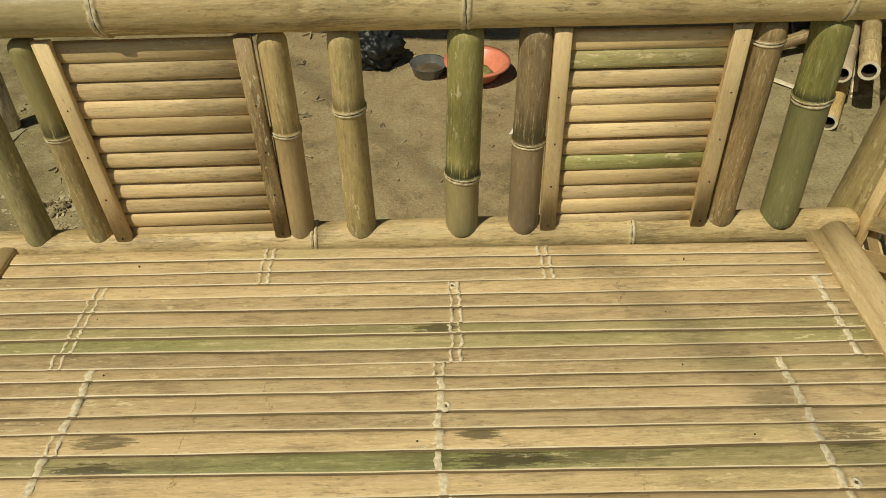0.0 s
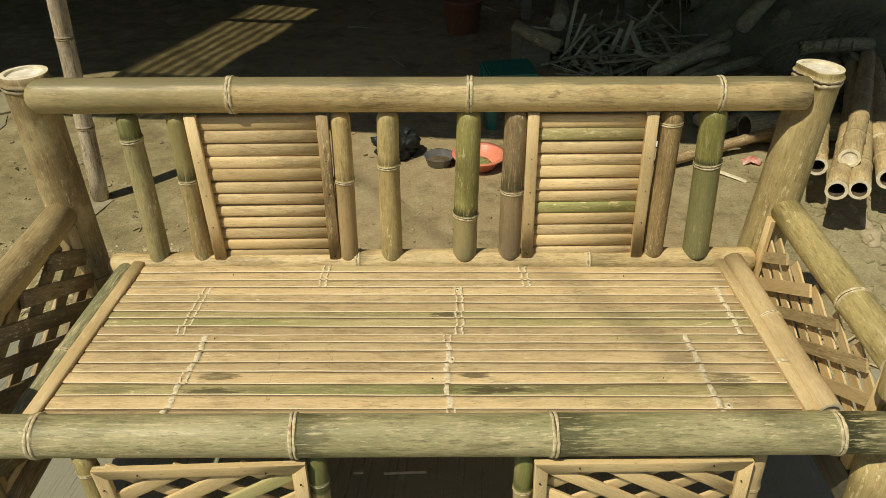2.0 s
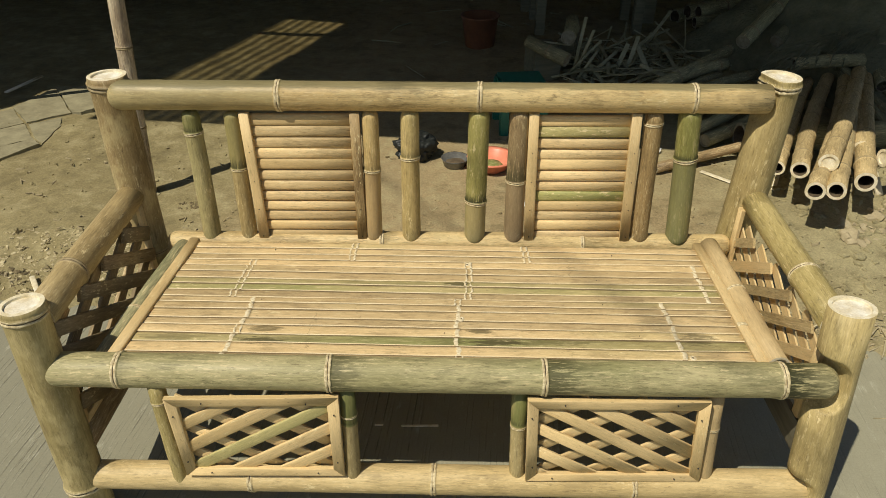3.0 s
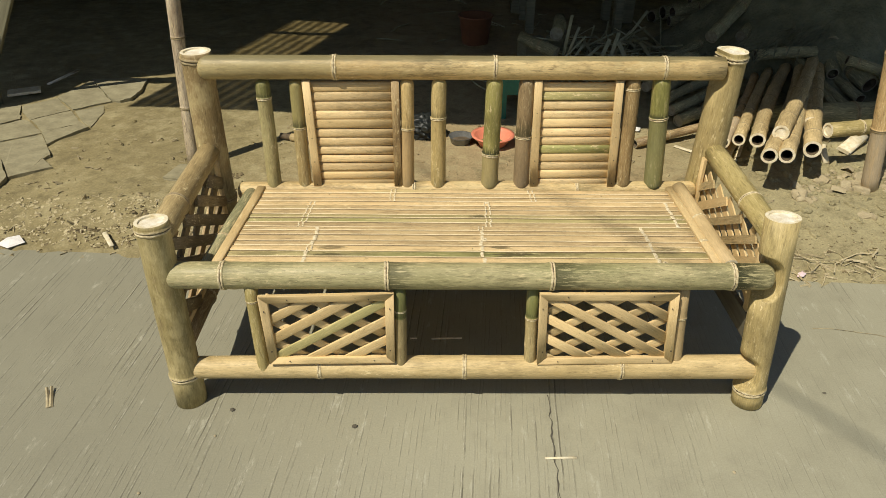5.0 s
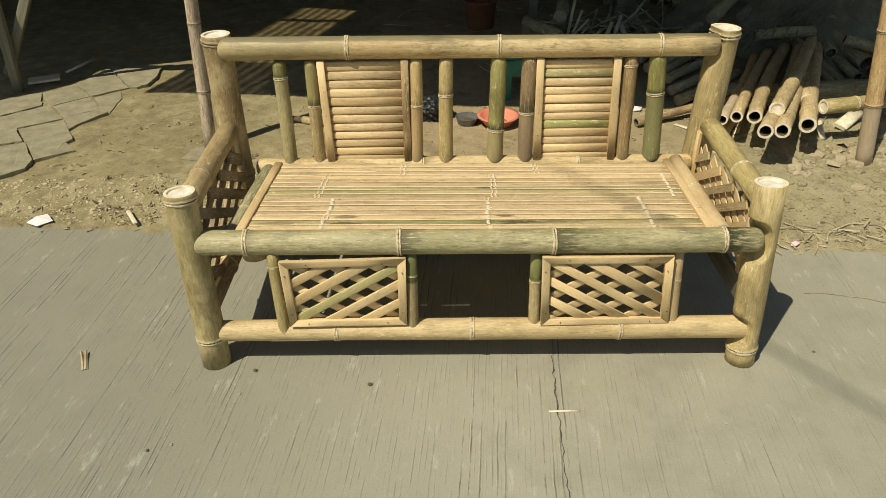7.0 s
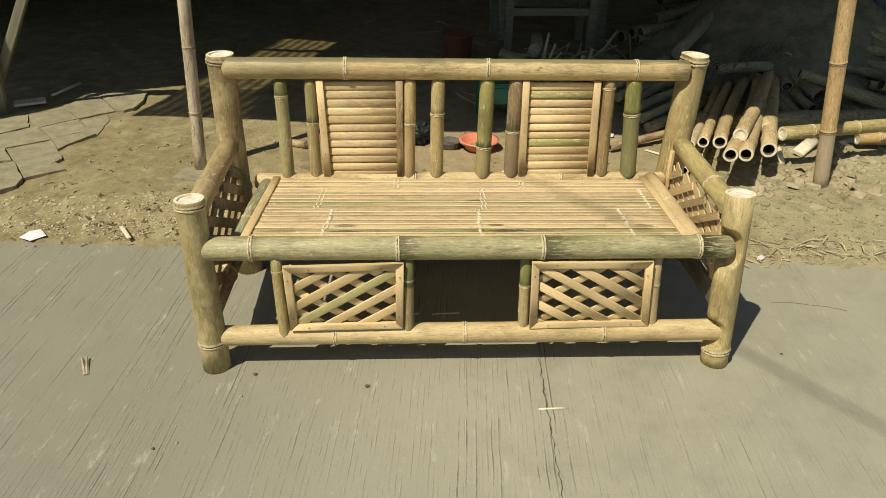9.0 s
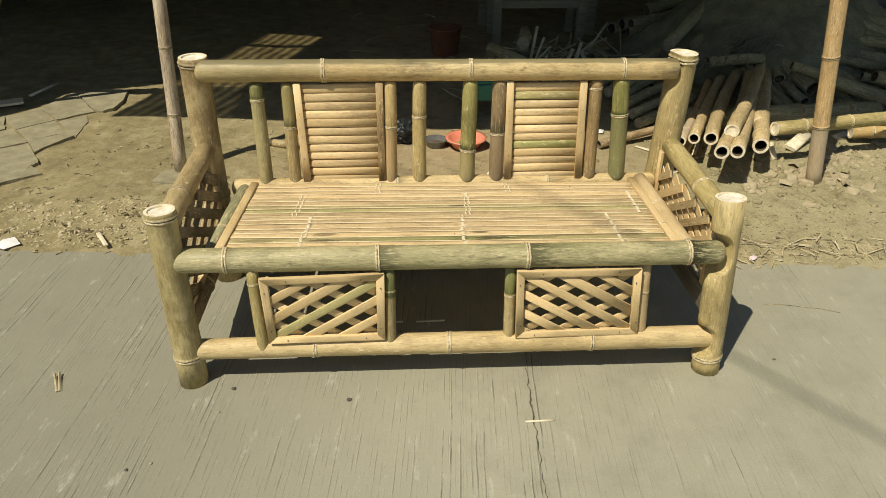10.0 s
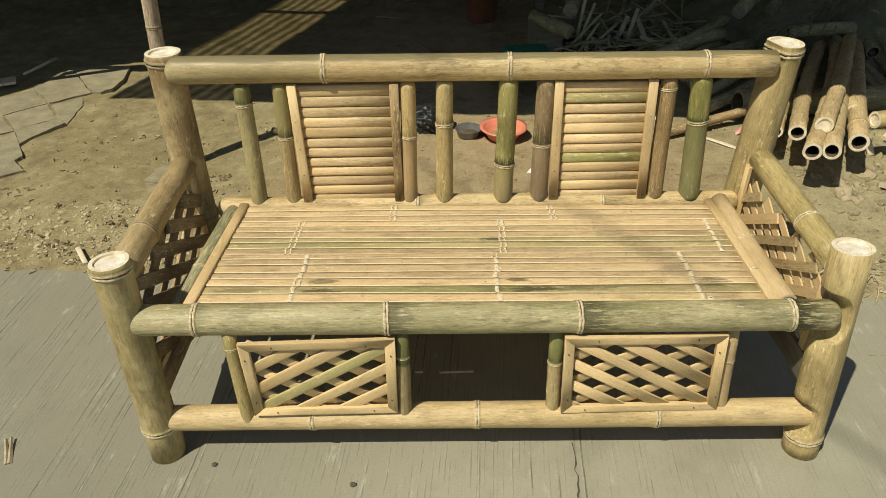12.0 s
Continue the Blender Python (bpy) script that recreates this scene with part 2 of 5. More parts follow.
PALEPOLE = bamboo("bamboo_bleached", (0.66, 0.59, 0.45), (0.27, 0.20, 0.13), (0.40, 0.36, 0.22), 0.7, 0.5, 0.6)
EDGEPOLE = bamboo("bamboo_edge_pole", (0.58, 0.455, 0.25), (0.46, 0.345, 0.18), (0.40, 0.36, 0.17), 0.68, 0.25, 0.5, scuffs=0.3, grain=0.5)
STRAW = bamboo("bamboo_pale_split", (0.74, 0.58, 0.315), (0.64, 0.485, 0.245), (0.46, 0.43, 0.19), 0.70, 0.35, 0.45, scuffs=0.3, grain=0.4, vary=(0.82, 1.12))
SEAT = bamboo("bamboo_seat", (0.655, 0.510, 0.288), (0.55, 0.418, 0.224), (0.36, 0.34, 0.155), 0.60, 0.65, 0.45, True, scuffs=0.65, grain=0.6, vary=(0.74, 1.18))
SEATGREEN = bamboo("bamboo_seat_green", (0.50, 0.42, 0.215), (0.37, 0.325, 0.150), (0.22, 0.25, 0.085), 0.48, 0.5, 0.45, True, scuffs=0.5, grain=0.6)
# Dark colour holds the shade on the left lattice's inner face.
SHADESTRIP = bamboo("bamboo_shaded_split", (0.30, 0.235, 0.135), (0.19, 0.145, 0.08), (0.20, 0.18, 0.09), 0.66, 0.5, 0.5, scuffs=0.4, grain=0.5)
GREENSTRIP = bamboo("bamboo_green_split", (0.56, 0.49, 0.24), (0.44, 0.41, 0.18), (0.34, 0.36, 0.13), 0.45, 0.4, 0.45, scuffs=0.4, grain=0.5)
SLAT = bamboo("bamboo_back_slat", (0.82, 0.65, 0.37), (0.69, 0.53, 0.285), (0.46, 0.43, 0.20), 0.64, 0.55, 0.45, scuffs=0.6, grain=0.7, vary=(0.78, 1.10))
STAINED = bamboo("bamboo_stained_split", (0.62, 0.47, 0.235), (0.30, 0.21, 0.10), (0.40, 0.34, 0.15), 0.72, 0.9, 0.45, scuffs=0.8)
NODE = plain("bamboo_node", (0.80, 0.70, 0.45), (0.36, 0.27, 0.13), 130, 0.6, 0.4, 0.001)
PALENODE = plain("bamboo_pale_node", (0.86, 0.78, 0.56), (0.56, 0.45, 0.26), 160, 0.7, 0.4, 0.001)
NODEDARK = plain("bamboo_node_dark", (0.42, 0.34, 0.19), (0.24, 0.18, 0.09), 60, 0.65, 0.4, 0.001)
CUT = plain("bamboo_cut_end", (0.86, 0.80, 0.62), (0.66, 0.56, 0.34), 45, 0.7, 0.4, 0.002)
CUTDARK = plain("bamboo_cut_end_old", (0.36, 0.33, 0.23), (0.22, 0.19, 0.12), 45, 0.8, 0.4, 0.002)
EDGE_CUT = plain("bamboo_split_edge", (0.86, 0.75, 0.50), (0.66, 0.53, 0.29), 40, 0.6, 0.3, 0.001, stretch=(0.15, 3, 3))
SPLIT = plain("bamboo_torn_fibre", (0.46, 0.35, 0.19), (0.25, 0.18, 0.09), 60, 0.85, 0.4, 0.001, stretch=(0.2, 2, 2))
PITH = plain("bamboo_white_pith", (0.90, 0.87, 0.76), (0.66, 0.56, 0.36), 40, 0.7, 0.5, 0.003)
INSIDE = plain("bamboo_hollow", (0.16, 0.12, 0.07), (0.07, 0.05, 0.03), 30, 0.9)
NAIL = plain("nail_head", (0.10, 0.09, 0.08), (0.05, 0.045, 0.04), 80, 0.5, metal=0.6)

FRONTPOST = bamboo("bamboo_front_post", (0.47, 0.39, 0.20), (0.33, 0.265, 0.13), (0.27, 0.25, 0.10), 0.58, 0.6, head=(0.180, (0.13, 0.155, 0.045), 0.85), scuffs=0.6, grain=0.6, fringes=((0.180, 0.03, 0.6),))
POSTS = (
    bamboo("bamboo_post_green_head", (0.46, 0.41, 0.21), (0.34, 0.305, 0.14), (0.34, 0.295, 0.12), 0.64, 0.5, head=(0.306, (0.13, 0.14, 0.04), 0.8), fringes=((0.306, 0.03, 0.8),), scuffs=0.6, grain=0.55),
    bamboo("bamboo_post_dark_head", (0.54, 0.435, 0.215), (0.40, 0.315, 0.145), (0.32, 0.28, 0.11), 0.62, 0.6, head=(0.203, (0.29, 0.27, 0.105), 0.7), fringes=((0.203, 0.05, 0.8),), scuffs=0.6, grain=0.55),
    bamboo("bamboo_post_pinkish", (0.60, 0.47, 0.22), (0.43, 0.31, 0.13), (0.34, 0.30, 0.13), 0.66, 0.6, foot=(0.200, (0.40, 0.29, 0.155), 0.7), fringes=((0.200, 0.03, 0.5),), scuffs=0.6, grain=0.55),
    bamboo("bamboo_post_tan", (0.56, 0.45, 0.21), (0.40, 0.31, 0.13), (0.33, 0.30, 0.12), 0.58, 0.6, fringes=((0.236, 0.04, 0.6),), scuffs=0.6, grain=0.55),
    bamboo("bamboo_post_olive", (0.45, 0.41, 0.155), (0.32, 0.30, 0.10), (0.25, 0.25, 0.075), 0.52, 0.5, 0.38, foot=(0.108, (0.44, 0.37, 0.19), 0.8), fringes=((0.108, 0.045, 1.0),), scuffs=0.6, grain=0.55),
    bamboo("bamboo_post_purple", (0.36, 0.28, 0.15), (0.22, 0.155, 0.085), (0.24, 0.22, 0.10), 0.66, 0.6, foot=(0.169, (0.37, 0.29, 0.175), 0.55), fringes=((0.169, 0.09, 0.8),), scuffs=0.6, grain=0.55),
    bamboo("bamboo_post_green", (0.325, 0.315, 0.10), (0.22, 0.22, 0.068), (0.165, 0.18, 0.05), 0.52, 0.5, 0.36, foot=(0.234, (0.25, 0.25, 0.125), 0.75), fringes=((0.234, 0.03, 1.0),), scuffs=0.6, grain=0.55),
    bamboo("bamboo_post_brown", (0.47, 0.35, 0.17), (0.31, 0.22, 0.10), (0.30, 0.24, 0.11), 0.66, 0.85, fringes=((0.332, 0.02, 0.4),), scuffs=0.7, grain=0.7),
)


def concrete_material():
    n = Net("brushed_concrete")
    turn = radians(5.2)
    base = n.noise(n.coords("Position"), 0.9, 4)
    mid = n.noise(n.coords("Position"), 5.0, 6, 0.68)
    fine = n.noise(n.coords("Position"), 190.0, 4, 0.75)
    broken = n.noise(n.coords("Position", (5.0, 0.9, 1), turn=turn), 1.0, 4, 0.6)
    where = n.ramp(broken, 0.48, 0.57)
    gap = n.noise(n.coords("Position", (30, 5.5, 1), turn=turn), 1.0, 5, 0.75)
    sway = n.noise(n.coords("Position", (5, 5, 5)), 1.0, 2)
    fray = n.noise(n.coords("Position", (60, 60, 60)), 1.0, 3, 0.7)
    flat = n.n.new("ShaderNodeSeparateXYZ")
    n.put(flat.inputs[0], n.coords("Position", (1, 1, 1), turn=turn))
    where = n.math("MAXIMUM", where, n.ramp(n.math("ADD", flat.outputs[0], n.ramp(broken, 0.3, 0.7, -0.2, 0.2)), -0.62, -0.95, 0.0, 0.80))
    u = n.math("ADD", n.math("ADD", flat.outputs[0], n.math("MULTIPLY", sway, 0.012)), n.math("MULTIPLY", fray, 0.0040))

    cluster = n.ramp(n.noise(n.coords("Position", (13, 0.5, 1), turn=turn), 1.0, 3, 0.6), 0.47, 0.56)

    def comb(count, shift):
        t = n.n.new("ShaderNodeTexVoronoi")
        t.voronoi_dimensions, t.feature = "1D", "DISTANCE_TO_EDGE"
        n.put(t.inputs["W"], n.math("MULTIPLY", n.math("ADD", u, shift), count))
        t.inputs["Scale"].default_value = 1.0
        return t.outputs["Distance"]

    def groove(shift):
        """Strong broken grooves and hair lines of the stiff broom, moved sideways by shift."""
        deep, hair = comb(40.0, shift), comb(58.0, shift)
        strong = n.math("MULTIPLY", n.math("MULTIPLY", n.math("MULTIPLY", n.ramp(deep, 0.11, 0.03), where), n.ramp(gap, 0.42, 0.56)), cluster)
        weak = n.math("MULTIPLY", n.math("MULTIPLY", n.ramp(hair, 0.10, 0.03), n.ramp(gap, 0.46, 0.58)), n.ramp(broken, 0.56, 0.42, 0.6, 1.0))
        return strong, weak

    lines, thin = groove(0.0)
    worn = n.ramp(n.math("ADD", flat.outputs[0], n.ramp(base, 0.3, 0.7, -0.4, 0.4)), 0.25, 1.0, 1.0, 0.5)
    lines, thin = n.math("MULTIPLY", lines, worn), n.math("MULTIPLY", thin, worn)
    lip, lip_thin = groove(0.0042)
    lip = n.math("MULTIPLY", n.math("MAXIMUM", lip, n.math("MULTIPLY", lip_thin, 0.5)), worn)
    c = n.mix(n.ramp(base, 0.3, 0.7), (0.284, 0.272, 0.193), (0.350, 0.336, 0.240))
    c = n.mix(n.math("MULTIPLY", n.ramp(mid, 0.50, 0.70), 0.42), c, (0.222, 0.210, 0.150))
    c = n.mix(n.math("MULTIPLY", n.ramp(mid, 0.46, 0.30), 0.35), c, (0.38, 0.365, 0.27))
    # darker tone towards the road's left-hand end, its edge broken by noise
    uneven = n.ramp(n.math("ADD", flat.outputs[0], n.ramp(mid, 0.3, 0.7, -0.3, 0.3)), -0.1, -1.0)
    c = n.mix(n.math("MULTIPLY", uneven, 0.55), c, (0.190, 0.182, 0.130))
    c = n.mix(n.math("MULTIPLY", lip, n.ramp(fray, 0.46, 0.62, 0.0, 0.50)), c, (0.54, 0.52, 0.415))
    c = n.mix(n.math("MULTIPLY", lines, 0.88), c, (0.110, 0.102, 0.070))
    c = n.mix(n.math("MULTIPLY", thin, 0.50), c, (0.140, 0.130, 0.092))
    chalk = n.noise(n.coords("Position", (30, 7, 1), turn=turn), 1.0, 5, 0.72)
    c = n.mix(n.math("MULTIPLY", n.math("MULTIPLY", n.ramp(chalk, 0.58, 0.66), n.ramp(mid, 0.56, 0.44)), 0.5), c, (0.48, 0.465, 0.365))
    c = n.mix(1.0, c, n.grey(n.ramp(fine, 0.28, 0.72, 0.88, 1.11)), "MULTIPLY")
    h = n.math("SUBTRACT", n.math("ADD", n.math("MULTIPLY", fine, 0.25), n.math("MULTIPLY", mid, 0.4)), n.math("ADD", n.math("MULTIPLY", lines, 0.9), n.math("MULTIPLY", thin, 0.5)))
    return n.done(c, 0.85, h, 0.55, 0.003)


def dirt_material(name, a, b, pale, crust):
    n = Net(name)
    big = n.noise(n.coords("Position"), 1.4, 4)
    mid = n.noise(n.coords("Position"), 14.0, 5, 0.65)
    fine = n.noise(n.coords("Position"), 130.0, 4, 0.7)
    grit = n.ramp(n.cells(n.coords("Position"), 85.0), 0.25, 0.05)
    c = n.mix(n.ramp(big, 0.3, 0.7), a, b)
    spot = n.n.new("ShaderNodeSeparateXYZ")
    n.put(spot.inputs[0], n.coords("Position"))
    dry = n.ramp(n.math("ADD", spot.outputs[0], n.ramp(big, 0.3, 0.7, -0.5, 0.5)), 0.8, 1.9)
    c = n.mix(n.math("MULTIPLY", dry, 0.8), c, crust)
    trod = n.ramp(n.math("ADD", n.math("ABSOLUTE", n.math("SUBTRACT", spot.outputs[0], 0.15)), n.ramp(big, 0.3, 0.7, -0.25, 0.25)), 1.25, 0.6)
    c = n.mix(n.math("MULTIPLY", trod, 0.75), c, (0.385, 0.292, 0.160))
    c = n.mix(n.math("MULTIPLY", n.ramp(mid, 0.50, 0.72), 0.6), c, pale)
    c = n.mix(n.math("MULTIPLY", n.ramp(mid, 0.45, 0.28), 0.5), c, tuple(0.55 * v for v in a))
    c = n.mix(n.math("MULTIPLY", grit, 0.35), c, pale)
    lump = n.noise(n.coords("Position"), 6.5, 5, 0.72)
    c = n.mix(n.math("MULTIPLY", n.ramp(lump, 0.53, 0.64), 0.5), c, pale)
    c = n.mix(n.math("MULTIPLY", n.ramp(lump, 0.46, 0.36), 0.5), c, tuple(0.62 * v for v in a))
    c = n.mix(1.0, c, n.grey(n.ramp(fine, 0.30, 0.70, 0.72, 1.20)), "MULTIPLY")
    h = n.math("ADD", n.math("ADD", mid, n.math("MULTIPLY", fine, 0.5)), n.math("MULTIPLY", grit, 0.4))
    return n.done(c, 0.95, h, 0.70, 0.008)


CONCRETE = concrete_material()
DIRT = dirt_material("packed_earth", (0.225, 0.184, 0.086), (0.300, 0.252, 0.124), (0.43, 0.375, 0.210), (0.365, 0.328, 0.190))
CRUST = plain("dry_earth_crust", (0.47, 0.40, 0.255), (0.33, 0.275, 0.165), 25, 0.95, 0.6, 0.004)
DEADLEAF = plain("dark_dead_leaf", (0.21, 0.165, 0.085), (0.11, 0.085, 0.045), 40, 0.9)
SLAB = plain("paving_concrete", (0.335, 0.305, 0.190), (0.225, 0.20, 0.120), 14, 0.9, 0.5, 0.004)
DARKSTONE = plain("dark_stone", (0.15, 0.135, 0.10), (0.08, 0.07, 0.05), 60, 0.9, 0.7, 0.003)
TIMBER = plain("rough_timber", (0.25, 0.235, 0.15), (0.15, 0.14, 0.085), 14, 0.75, 0.5, 0.003, stretch=(0.3, 4, 4))
# Shade below the seat is put into this board colour.
SHADETIMBER = plain("shade_toned_timber", (0.16, 0.14, 0.09), (0.09, 0.08, 0.05), 14, 0.8, 0.5, 0.003, stretch=(0.3, 4, 4))
DARKWALL = plain("added_shed_wall", (0.13, 0.135, 0.11), (0.075, 0.08, 0.065), 5, 0.9, 0.4, 0.004)
ROOFING = plain("roof_sheet", (0.13, 0.135, 0.11), (0.08, 0.083, 0.07), 3, 0.7)
CORAL = plain("coral_plastic", (0.80, 0.285, 0.18), (0.72, 0.235, 0.14), 8, 0.35, 0.05)
SMOKE = plain("smoky_clear_plastic", (0.17, 0.17, 0.16), (0.10, 0.10, 0.095), 15, 0.2, 0.05)
BLACKBAG = plain("black_plastic_bag", (0.022, 0.026, 0.024), (0.012, 0.014, 0.013), 20, 0.50, 0.3, 0.004)
TEAL = plain("teal_plastic", (0.02, 0.20, 0.14), (0.015, 0.15, 0.105), 8, 0.4, 0.05)
BRICKRED = plain("red_brown_plastic", (0.23, 0.095, 0.045), (0.16, 0.065, 0.033), 8, 0.5, 0.05)
PAPER = plain("white_paper", (0.82, 0.80, 0.76), (0.70, 0.68, 0.64), 30, 0.8)
REDFOIL = plain("red_wrapper", (0.60, 0.06, 0.04), (0.75, 0.62, 0.52), 26, 0.35)
PINKFOIL = plain("pink_wrapper", (0.88, 0.80, 0.80), (0.80, 0.50, 0.52), 40, 0.3)
RUBBER = plain("black_cable", (0.03, 0.03, 0.03), (0.02, 0.02, 0.02), 30, 0.6)
FOOD = plain("green_scraps", (0.12, 0.16, 0.03), (0.40, 0.38, 0.16), 60, 0.8)
MATTING = plain("shredded_matting", (0.25, 0.245, 0.15), (0.13, 0.13, 0.075), 9, 0.95, 0.9, 0.02)


# ---- building blocks ----
def thing(name, label="", category="", group="", at=(0, 0, 0)):
    ob = new(name)
    ob.location = at
    return tagged(ob, label, category, group)


def solid(name, verts, faces, mats, slots=None, smooth=None, parent=None, m=None, label=""):
    """One mesh object from vertices and faces, under a parent if one is given."""
    me = bpy.data.meshes.new(name)
    me.from_pydata([tuple(v) for v in verts], [], faces)
    for mat in mats if isinstance(mats, (list, tuple)) else (mats,):
        me.materials.append(mat)
    if slots is not None:
        me.polygons.foreach_set("material_index", slots)
    if smooth is not None:
        me.polygons.foreach_set("use_smooth", [bool(s) for s in smooth])
    me.update()
    ob = new(name, me)
    if parent is not None:
        ob.parent = parent
    if m is not None:
        ob.matrix_basis = m
    if label:
        ob["label"] = label
    return ob


def along(a, b, up=(0, 0, 1)):
    """A pose at a whose x axis points to b and whose z axis leans to up."""
    a, b = Vector(a), Vector(b)
    x = (b - a).normalized()
    u = Vector(up)
    if abs(x.dot(u.normalized())) > 0.98:
        u = Vector((0, -1, 0))
    y = u.cross(x).normalized()
    z = x.cross(y)
    m = Matrix((x, y, z)).transposed().to_4x4()
    m.translation = a
    return m


RING = ((-0.50, 0.0), (-0.26, 0.022), (-0.20, 0.026), (-0.165, 0.068), (-0.07, 0.082), (-0.022, 0.036), (0.022, 0.036), (0.07, 0.092), (0.16, 0.080), (0.195, 0.026), (0.26, 0.018), (0.50, 0.0))


def culm_mesh(length, r0, r1, nodes, ends, segs, bow, seed, wall, saddles=()):
    """A bamboo culm along x: rings with swollen double-ridged nodes, cut ends; saddles are planed notches (from, to, fade, depth, angle)."""
    rng = random.Random(seed)
    stops = {0.0: (0.0, 0), length: (0.0, 0)}
    k = max(2, int(length / 0.09))
    for i in range(1, k):
        stops[length * i / k] = (0.0, 0)
    for nd in nodes:
        r = r0 + (r1 - r0) * nd / length
        swell, lean = rng.uniform(0.85, 1.25), rng.uniform(-0.07, 0.07) * r
        for s in [s for s in stops if 0 < s < length and abs(s - nd) < 0.5 * r]:
            del stops[s]
        for d, lift in RING:
            s = nd + d * r
            if 0.001 < s < length - 0.001:
                stops[s] = (lift * swell, 2 if abs(d) < 0.03 else 1 if abs(d) < 0.18 else 0, lean)
    if ends[0] == "round":
        for q, f in ((0.25, 0.0), (0.8, 0.0)):
            stops[q * r0] = (0.0, 0)
    for s0, s1, fade, _, _ in saddles:
        for q in range(-7, 8):
            for e in (s0, s1):
                s = e + fade * q / 7
                if 0.002 < s < length - 0.002 and not any(abs(s - o) < 0.0015 for o in stops):
                    stops[s] = (0.0, 0)
    pos = sorted(stops)
    verts, faces, slots, smooth = [], [], [], []
    ph = [rng.uniform(0, 6.28) for _ in range(4)]

    def centre(s):
        t = s / length
        return (bow * 4 * t * (1 - t) + 0.02 * r0 * math.sin(6 * t + ph[0]), 0.02 * r0 * math.sin(5 * t + ph[1]))

    def ring(s, r, wob=0.012, skew=0.0, jag=0.0):
        cy, cz = centre(min(max(s, 0), length))
        first = len(verts)
        for j in range(segs):
            a = 2 * math.pi * j / segs
            q = r * (1 + wob * math.sin(2 * a + ph[2]) + 0.5 * wob * math.sin(3 * a + ph[3] + 4 * s))
            oy, oz = q * math.cos(a), q * math.sin(a)
            for s0, s1, fade, depth, angle in saddles:
                t = min((s - s0) / fade, (s1 - s) / fade)
                if t > -1:
                    cut = depth * math.sqrt(max(0.0, 1 - min(1.0, max(0.0, (1 - t) / 2)) ** 2))
                    over = oy * math.cos(angle) + oz * math.sin(angle) - (r - cut)
                    if over > 0:
                        oy, oz = oy - over * math.cos(angle), oz - over * math.sin(angle)
            verts.append((s + skew * math.cos(a) + (rng.uniform(-jag, jag) if jag else 0.0), cy + oy, cz + oz))
        return first

    def band(i, j, slot, sm=True):
        for q in range(segs):
            faces.append((i + q, i + (q + 1) % segs, j + (q + 1) % segs, j + q))
            slots.append(slot), smooth.append(sm)

    def disc(i, s, slot, flip):
        cy, cz = centre(min(max(s, 0), length))
        verts.append((s, cy, cz))
        c = len(verts) - 1
        for q in range(segs):
            f = (i + q, i + (q + 1) % segs, c)
            faces.append(f if not flip else f[::-1])
            slots.append(slot), smooth.append(False)

    last, was = None, 0
    for s in pos:
        lift, node = stops[s][:2]
        r = (r0 + (r1 - r0) * s / length) * (1 + lift)
        i = ring(s, r, 0.012, stops[s][2] if len(stops[s]) > 2 else 0.0, 0.028 * r if node else 0.0)
        if last is not None:
            band(last, i, 3 if node == 2 and was == 2 else 1 if node and was else 0)
        else:
            start = i
        last, was = i, node
    for kind, s, r, d in ((ends[0], 0.0, r0, -1), (ends[1], length, r1, 1)):
        if kind == "round":
            i = start if d < 0 else last
            for off, f in ((0.22, 0.985), (0.42, 0.93), (0.60, 0.83), (0.74, 0.67), (0.83, 0.45)):
                j = ring(s + d * off * r, r * f)
                band(*((i, j) if d > 0 else (j, i)), 0)
                i = j
            disc(i, s + d * 0.87 * r, 0, d < 0)
        else:
            i = start if d < 0 else last
            j = ring(s, r * (1 - wall), 0.03)
            band(*((i, j) if d > 0 else (j, i)), 2, False)
            deep = 0.16 if kind == "open" else 0.005
            slot = 3 if kind == "open" else 4
            k = ring(s - d * deep, r * (1 - wall) * 0.97, 0.03)
            band(*((j, k) if d > 0 else (k, j)), 3 if kind == "open" else 2, False)
            disc(k, s - d * deep * 1.02, slot, d < 0)
    return verts, faces, slots, smooth


def culm(name, a, b, r0, r1=None, nodes=(), mat=None, ends=("cap", "cap"), parent=None, label="", segs=20, bow=0.0, seed=1, node=None, cut=None, wall=0.24, saddles=()):
    """A bamboo pole from a to b, in its parent's space; nodes in metres from a."""
    length = (Vector(b) - Vector(a)).length
    v, f, s, sm = culm_mesh(length, r0, r1 or r0, nodes, ends, segs, bow, seed, wall, saddles)
    m = along(a, b)
    return solid(name, v, f, (mat or TAN, node or NODE, cut or CUT, INSIDE, PITH if cut is None else cut), s, sm, parent, m, label)


